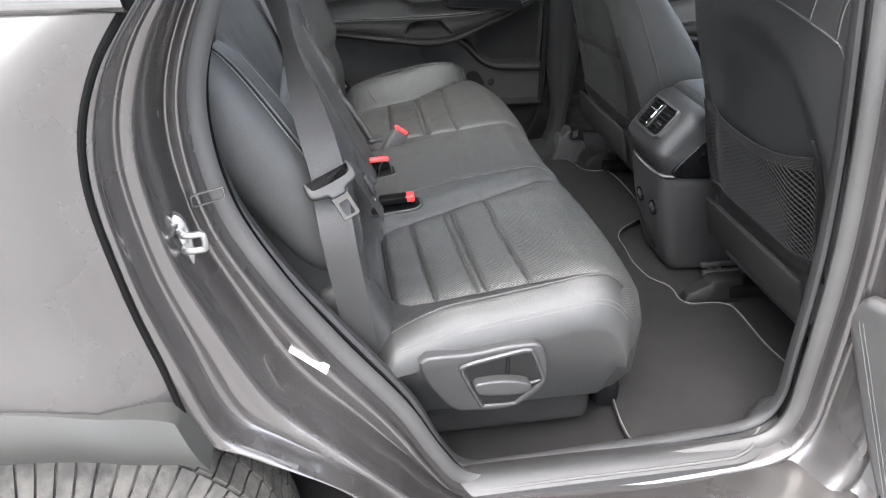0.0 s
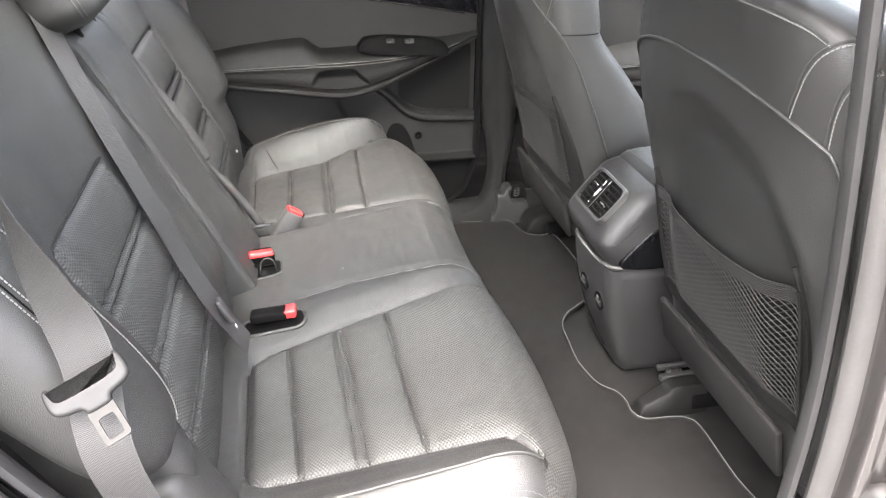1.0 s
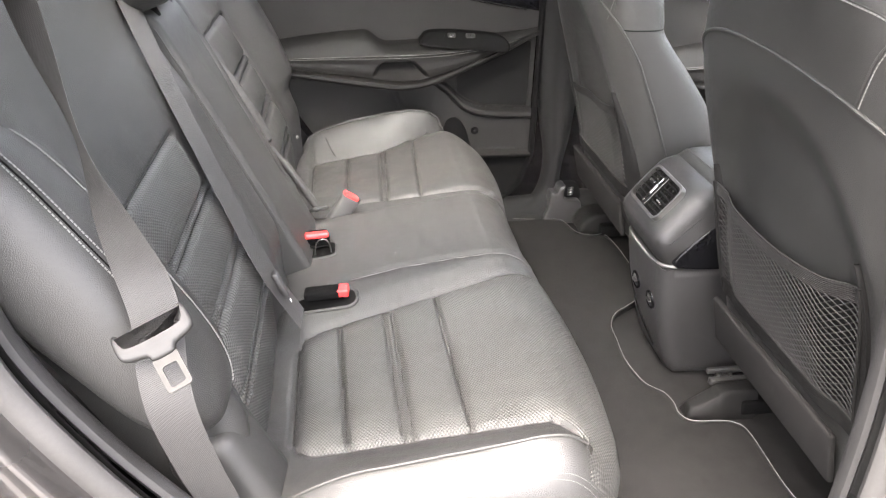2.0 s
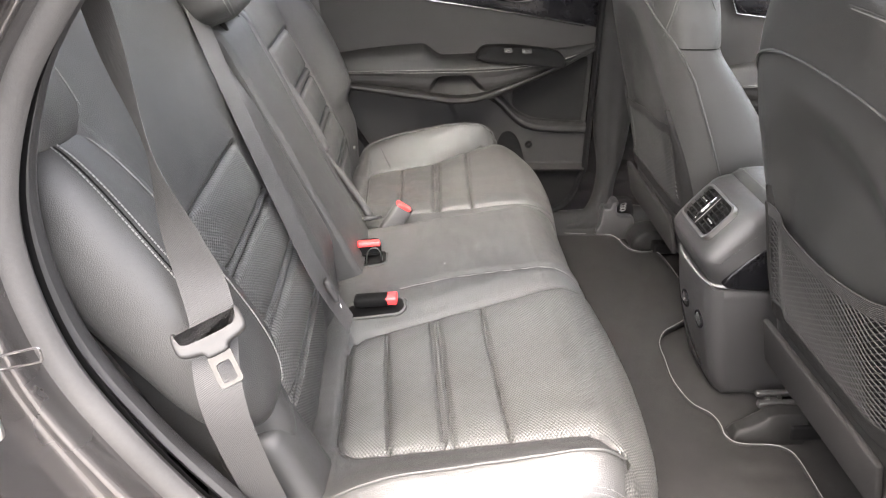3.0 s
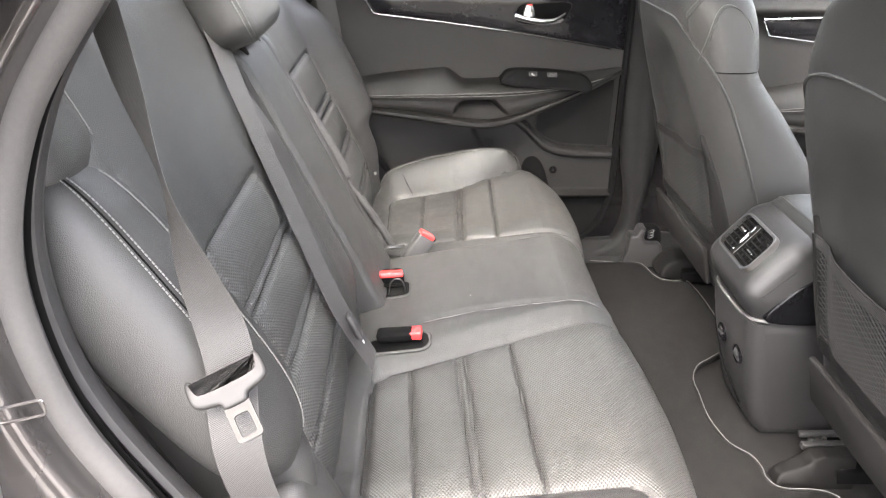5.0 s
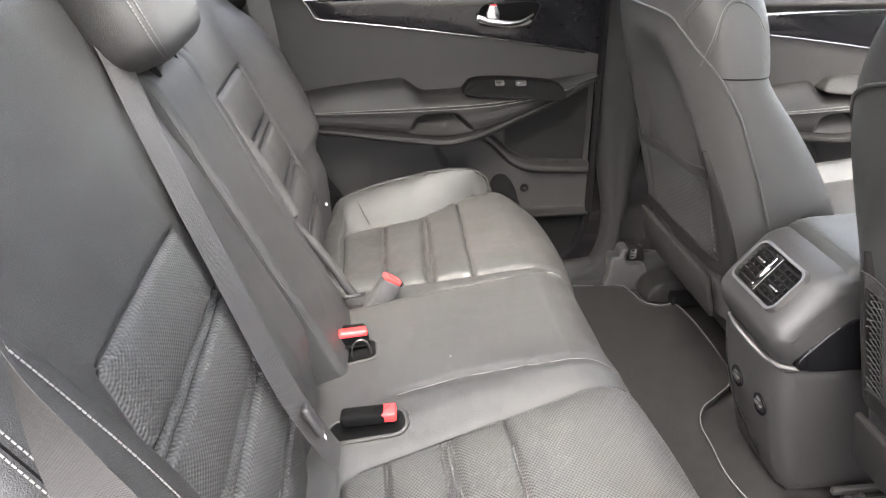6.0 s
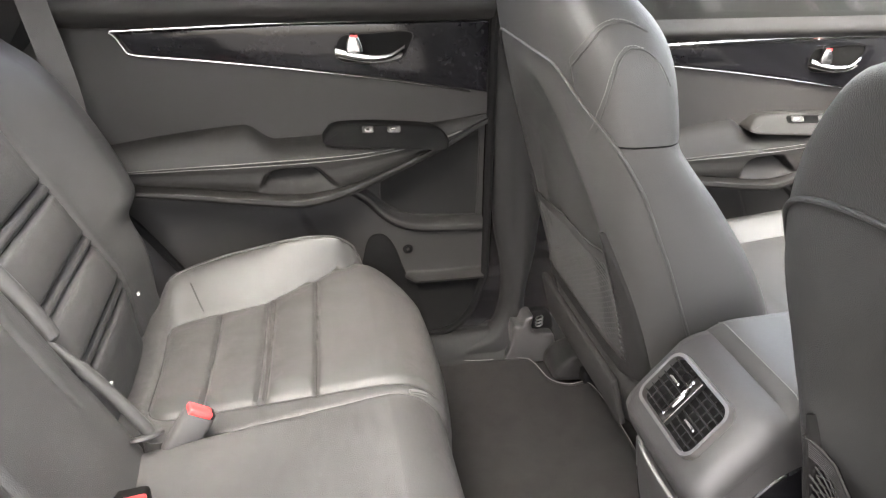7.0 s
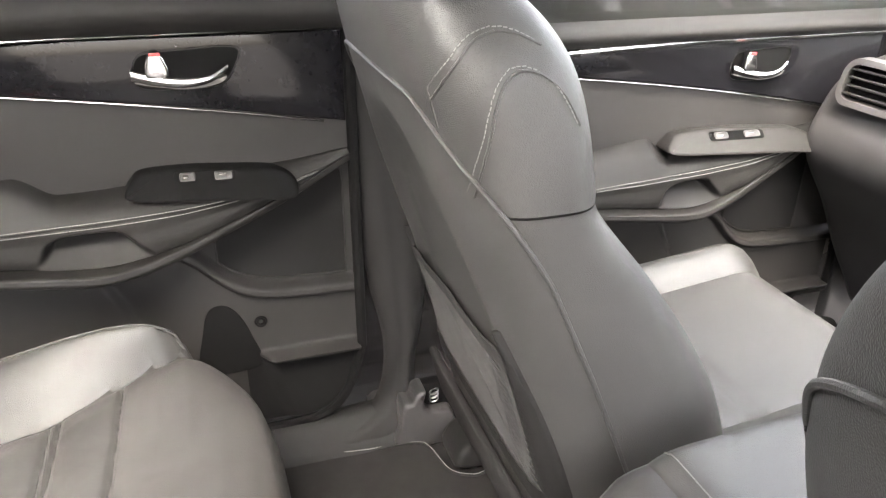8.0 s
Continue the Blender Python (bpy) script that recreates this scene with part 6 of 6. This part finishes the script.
for i in range(4):
    bm = bmesh.new()
    box(bm, c + V(-0.006 + 0.25 * (-0.021 + 0.014 * i), 0, -0.021 + 0.014 * i), (0.010, 0.16, 0.003), 0.001)
    part("slat", bm, PILLAR, dash)

# quarter trim beside the near seat, C-pillar, roof and remaining shell
# coloured near-black to paint the shaded void between seal and side bolster
bm = bmesh.new()
def inner_trim(u, v):
    k = int(u)
    p = JS[k]
    return V(p.x - 0.22 * v + 0.02, lerp(SEAL_Y + 0.006, -0.655, smooth(0, 0.5, v)), p.z + 0.02 * v)
sheet(bm, inner_trim, list(range(0, 80)), span(0, 1, 10))
structure("quarter_trim", bm, DARK, "interior trim behind the door seal, near-black for the void's shade", "trim")
bm = bmesh.new()
def roof_f(lift):
    return lambda u, v: V(u, lerp(-0.70, 0.78, v), 1.50 + lift + 0.06 * math.sin(math.pi * v) - 0.10 * smooth(0.0, -1.5, u) - 0.03 * smooth(0.9, 1.3, u))
X0, X1, Y0, Y1 = -0.22, 0.48, 0.24, 0.66  # the unseen roof glass, added and sized to light the rear seats
for us, vs in ((span(-1.8, X0, 20), span(0, 1, 20)), (span(X1, 1.05, 8), span(0, 1, 20)), (span(X0, X1, 16), span(0, Y0, 4)), (span(X0, X1, 16), span(Y1, 1, 4))):
    sheet(bm, roof_f(0.0), us, vs)
structure("ceiling", bm, HEADLINER, "pale grey cloth headliner", "headliner")
bm = bmesh.new()
for us, vs in ((span(-1.85, X0, 20), span(0, 1, 20)), (span(X1, 1.09, 8), span(0, 1, 20)), (span(X0, X1, 16), span(-0.01, Y0, 4)), (span(X0, X1, 16), span(Y1, 1.01, 4))):
    sheet(bm, roof_f(0.04), us, vs)
structure("roof", bm, PAINT, "grey-brown painted car roof", "roof")
# pane of the roof opening that was added for top light
bm = bmesh.new()
rows = sheet(bm, roof_f(0.045), span(X0, X1, 16), span(Y0, Y1, 14))
skirt(bm, rim(rows), [lambda p: p - V(0, 0, 0.004)])
structure("added_roof_glass", bm, GLASS, "unseen glass roof panel added to let light in", "window").visible_shadow = False
# outer skin of the far side
bm = bmesh.new()
plate(bm, [(-1.8, 0.25), (2.4, 0.25), (2.4, 1.02), (1.0, 1.125), (-0.2, 1.16), (-1.8, 1.2)], lambda u, v, d: V(u, d, v), 0.875, 0.90, 0.01)
structure("body_side_far", bm, PAINT, "grey-brown painted far side of the car", "car body")
bm = bmesh.new()
plate(bm, [(1.80, 0.30), (2.32, 0.30), (2.32, 1.0), (1.80, 1.0)], lambda u, v, d: V(u, d, v), 0.775, 0.80, 0.008)
structure("footwell_side", bm, PLASTIC, "black plastic trim beside the front footwell", "trim panel")
# far side behind the rear door, tail and load floor
bm = bmesh.new()
sheet(bm, lambda u, v: V(lerp(0.24, -1.8, u), 0.790 - 0.035 * smooth(-0.2, -0.3, lerp(0.24, -1.8, u)), lerp(0.38, 1.13, v)), span(0, 1, 60), span(0, 1, 20))
structure("wall_far_rear", bm, PLASTIC, "dark plastic trim panel beside the load space", "trim panel")
bm = bmesh.new()
sheet(bm, lambda u, v: V(lerp(-0.26, -1.8, u), -0.70, lerp(0.38, 1.25, v)), span(0, 1, 20), span(0, 1, 20))
structure("wall_near_rear", bm, PLASTIC, "dark plastic trim panel beside the load space", "trim panel")
bm = bmesh.new()
sheet(bm, lambda u, v: V(lerp(-0.16, -1.8, u), lerp(-0.70, 0.75, v), 0.68), span(0, 1, 6), span(0, 1, 6))
structure("load_floor", bm, CARPET, "black carpeted load floor", "floor")
bm = bmesh.new()
sheet(bm, lambda u, v: V(-1.8, lerp(-0.7, 0.78, u), lerp(0.3, 1.1, v)), span(0, 1, 4), span(0, 1, 4))
structure("tailgate", bm, PLASTIC, "inside of the tailgate", "tailgate")
bm = bmesh.new()
sheet(bm, lambda u, v: V(2.3, lerp(-0.85, 0.85, u), lerp(0.3, 1.07, v)), span(0, 1, 4), span(0, 1, 4))
structure("bulkhead", bm, DARK, "dark bulkhead behind the dashboard", "bulkhead")
# near front door, unseen, swung wide open to let light into the front
bm = bmesh.new()
plate(bm, loop2([(0.0, 0.40), (0.0, 1.06), (0.03, 1.13), (0.5, 1.12), (0.95, 1.08), (1.0, 0.5), (0.8, 0.36)], 4), lambda u, v, d: V(1.95 + 0.42 * (1 - u) + 0.9 * d, -0.86 - 0.9 * (1 - u) + 0.42 * d, v), 0.0, 0.1, 0.02, True)
tagged(part("front_door", bm, [PANEL]), "unseen near front door with black trim, set open to let light in", "car door")
# pillars
for y, nm in ((-0.74, "near"), (0.77, "far")):
    bm = bmesh.new()
    tube(bm, [V(2.1, y, 1.06), V(1.60, y * 0.95, 1.30), V(1.08, y * 0.9, 1.495)], 0.035, 8)
    structure("windscreen_pillar_" + nm, bm, HEADLINER, "pale trimmed windscreen pillar", "pillar")
    bm = bmesh.new()
    tube(bm, [V(1.10, y * 0.91, 1.495), V(0.8, y * 0.92, 1.51), V(0.0, y * 0.92, 1.51), V(-1.0, y * 0.92, 1.47), V(-1.8, y * 0.92, 1.40)], 0.045, 8)
    structure("roof_rail_" + nm, bm, HEADLINER, "pale trimmed roof rail", "roof rail")
    if y > 0:
        bm = bmesh.new()
        tube(bm, [V(-0.24, y + 0.02, 1.06), V(-0.15, y, 1.18), V(-0.06, y * 0.95, 1.34), V(0.05, y * 0.93, 1.50)], [0.05, 0.05, 0.04, 0.04], 8)
        structure("rear_pillar_" + nm, bm, PILLAR, "black trimmed rear pillar", "pillar")
bm = bmesh.new()
tube(bm, [V(0.825, -0.685, 0.40), V(0.830, -0.705, 0.8), V(0.805, -0.705, 1.15), V(0.74, -0.66, 1.50)], [0.055, 0.036, 0.032, 0.035], 10, up=(1, 0, 0))
structure("pillar_trim_near", bm, PILLAR, "black moulded centre pillar trim", "pillar trim")
# open rear door, hinged on the near centre pillar
odoor = thing("open_rear_door", "open rear door with grey and black trim", "car door", (0.84, -0.86, 0.35))
OD, OU = V(0.26, -0.966, 0), V(-0.966, -0.26, 0)
OC = V(0.812, -0.716, 0)


def odp(u, v, d):
    return OC + OD * u + OU * d + V(0, 0, v)


bm = bmesh.new()
plate(bm, loop2([(0.02, 0.40), (0.02, 1.12), (0.07, 1.18), (0.8, 1.16), (0.92, 1.0), (0.75, 0.6), (0.55, 0.38), (0.1, 0.34)], 5), odp, -0.022, -0.11, 0.01, True)
part("door_shell", bm, PAINT, odoor)
bm = bmesh.new()
plate(bm, [(-0.025, 0.56), (-0.005, 0.80), (0.01, 0.93), (0.02, 1.10), (0.06, 1.14), (0.74, 1.12), (0.84, 0.98), (0.70, 0.62), (0.52, 0.42), (0.12, 0.38), (0.06, 0.42), (0.02, 0.46)], odp, -0.004, -0.022, 0.004)
part("trim_panel", bm, GREY, odoor, "grey vinyl door trim")
bm = bmesh.new()
pad = [(0.008, 0.735), (0.03, 0.69), (0.09, 0.57), (0.15, 0.47), (0.17, 0.45), (0.32, 0.47), (0.5, 0.56), (0.5, 0.72), (0.25, 0.78), (0.06, 0.778), (0.025, 0.765)]
plate(bm, loop2(pad, 4), odp, 0.030, -0.004, 0.014)
lower = part("arm_rest", bm, SHELL, odoor, "padded black lower door panel with double stitching")
bm = bmesh.new()
for off in (0.018, 0.026):
    stitches(bm, [odp(lerp(0.018, 0.155, k) + off, lerp(0.735, 0.47, k), 0.031) for k in span(0, 1, 20)], 0.0006, 0.0048, 0.0038)
part("stitching", bm, THREAD_FINE, lower)
bm = bmesh.new()
tube(bm, [odp(lerp(-0.004, 0.060, k), lerp(0.80, 0.45, k), 0.0) for k in span(0, 1, 10)], 0.003, 6)
part("panel_seam", bm, DARK, odoor)
# windows
panes = [("window_far_rear", [(0.02, 0.775, 1.19), (0.69, 0.775, 1.19), (0.66, 0.71, 1.49), (0.10, 0.71, 1.49)]),
         ("window_far_front", [(0.80, 0.80, 1.13), (1.95, 0.80, 1.06), (1.28, 0.71, 1.47), (0.76, 0.71, 1.49)]),
         ("windscreen", [(2.12, -0.74, 1.07), (2.12, 0.74, 1.07), (1.06, 0.66, 1.51), (1.06, -0.66, 1.51)]),
         ("window_far_quarter", [(-1.0, 0.77, 1.18), (-0.18, 0.77, 1.17), (-0.02, 0.71, 1.48), (-0.9, 0.71, 1.45)])]
for nm, quad in panes:
    bm = bmesh.new()
    q = [Vector(p) for p in quad]
    nrm = (q[1] - q[0]).cross(q[2] - q[0]).normalized() * 0.004
    a, b = [bm.verts.new(p) for p in q], [bm.verts.new(p + nrm) for p in q]
    for i in range(4):
        bm.faces.new((a[i], a[(i + 1) % 4], b[(i + 1) % 4], b[i]))
    bm.faces.new(a[::-1])
    bm.faces.new(b)
    if nm in ("window_far_rear", "window_far_quarter"):
        structure(nm, bm, DIMMING, "rear window glass with a tint added to dim the cabin", "window")
    else:
        structure(nm, bm, GLASS, "clear car window glass", "window").visible_shadow = False

# rear wheel
bm = bmesh.new()


def tyre(u, v):
    w = lerp(-1, 1, v)
    r = 0.356 - 0.10 * abs(w) ** 5
    return V(WHEEL[0] + r * math.cos(u), -0.745 + 0.115 * w, WHEEL[1] - 0.01 + r * math.sin(u))


sheet(bm, tyre, span(0, 2 * math.pi, 96)[:-1], span(0, 1, 24), wrap_u=True)
wheel = part("tyre", bm, TYRE, body, "dusty black tyre on the rear wheel")
bm = bmesh.new()
N = 84
for i in range(N):
    a = 2 * math.pi * i / N
    if math.sin(a) < -0.2:
        continue
    for lane, (w0, w1) in enumerate(((-1.0, -0.66), (-0.60, -0.24), (-0.19, 0.19), (0.24, 0.60), (0.66, 1.0))):
        a0 = a + (0.025 if lane % 2 else 0.0)
        skew = (0.014, -0.012, 0.01, -0.012, 0.014)[lane]
        vs8 = []
        for top in (0, 1):
            for da, w in ((0.004, w0), (0.066, w0), (0.066, w1), (0.004, w1)):
                rr = 0.356 - 0.10 * abs(w) ** 5 * 0.7 + (0.008 if top else -0.006)
                aa = a0 + da + skew * (w - w0) * 3
                vs8.append(bm.verts.new(V(WHEEL[0] + rr * math.cos(aa), -0.745 + 0.115 * w, WHEEL[1] - 0.01 + rr * math.sin(aa))))
        for f in ((4, 5, 6, 7), (0, 1, 5, 4), (1, 2, 6, 5), (2, 3, 7, 6), (3, 0, 4, 7)):
            bm.faces.new([vs8[k] for k in f])
tread = part("tread", bm, TYRE, wheel)
tread["kind"] = "stuff"
bm = bmesh.new()
plate(bm, [(WHEEL[0] + 0.235 * math.cos(a), WHEEL[1] - 0.01 + 0.235 * math.sin(a)) for a in span(0, 2 * math.pi, 40)[:-1]], xz(), -0.84, -0.70, 0.02)
part("rim", bm, SILVER, wheel)
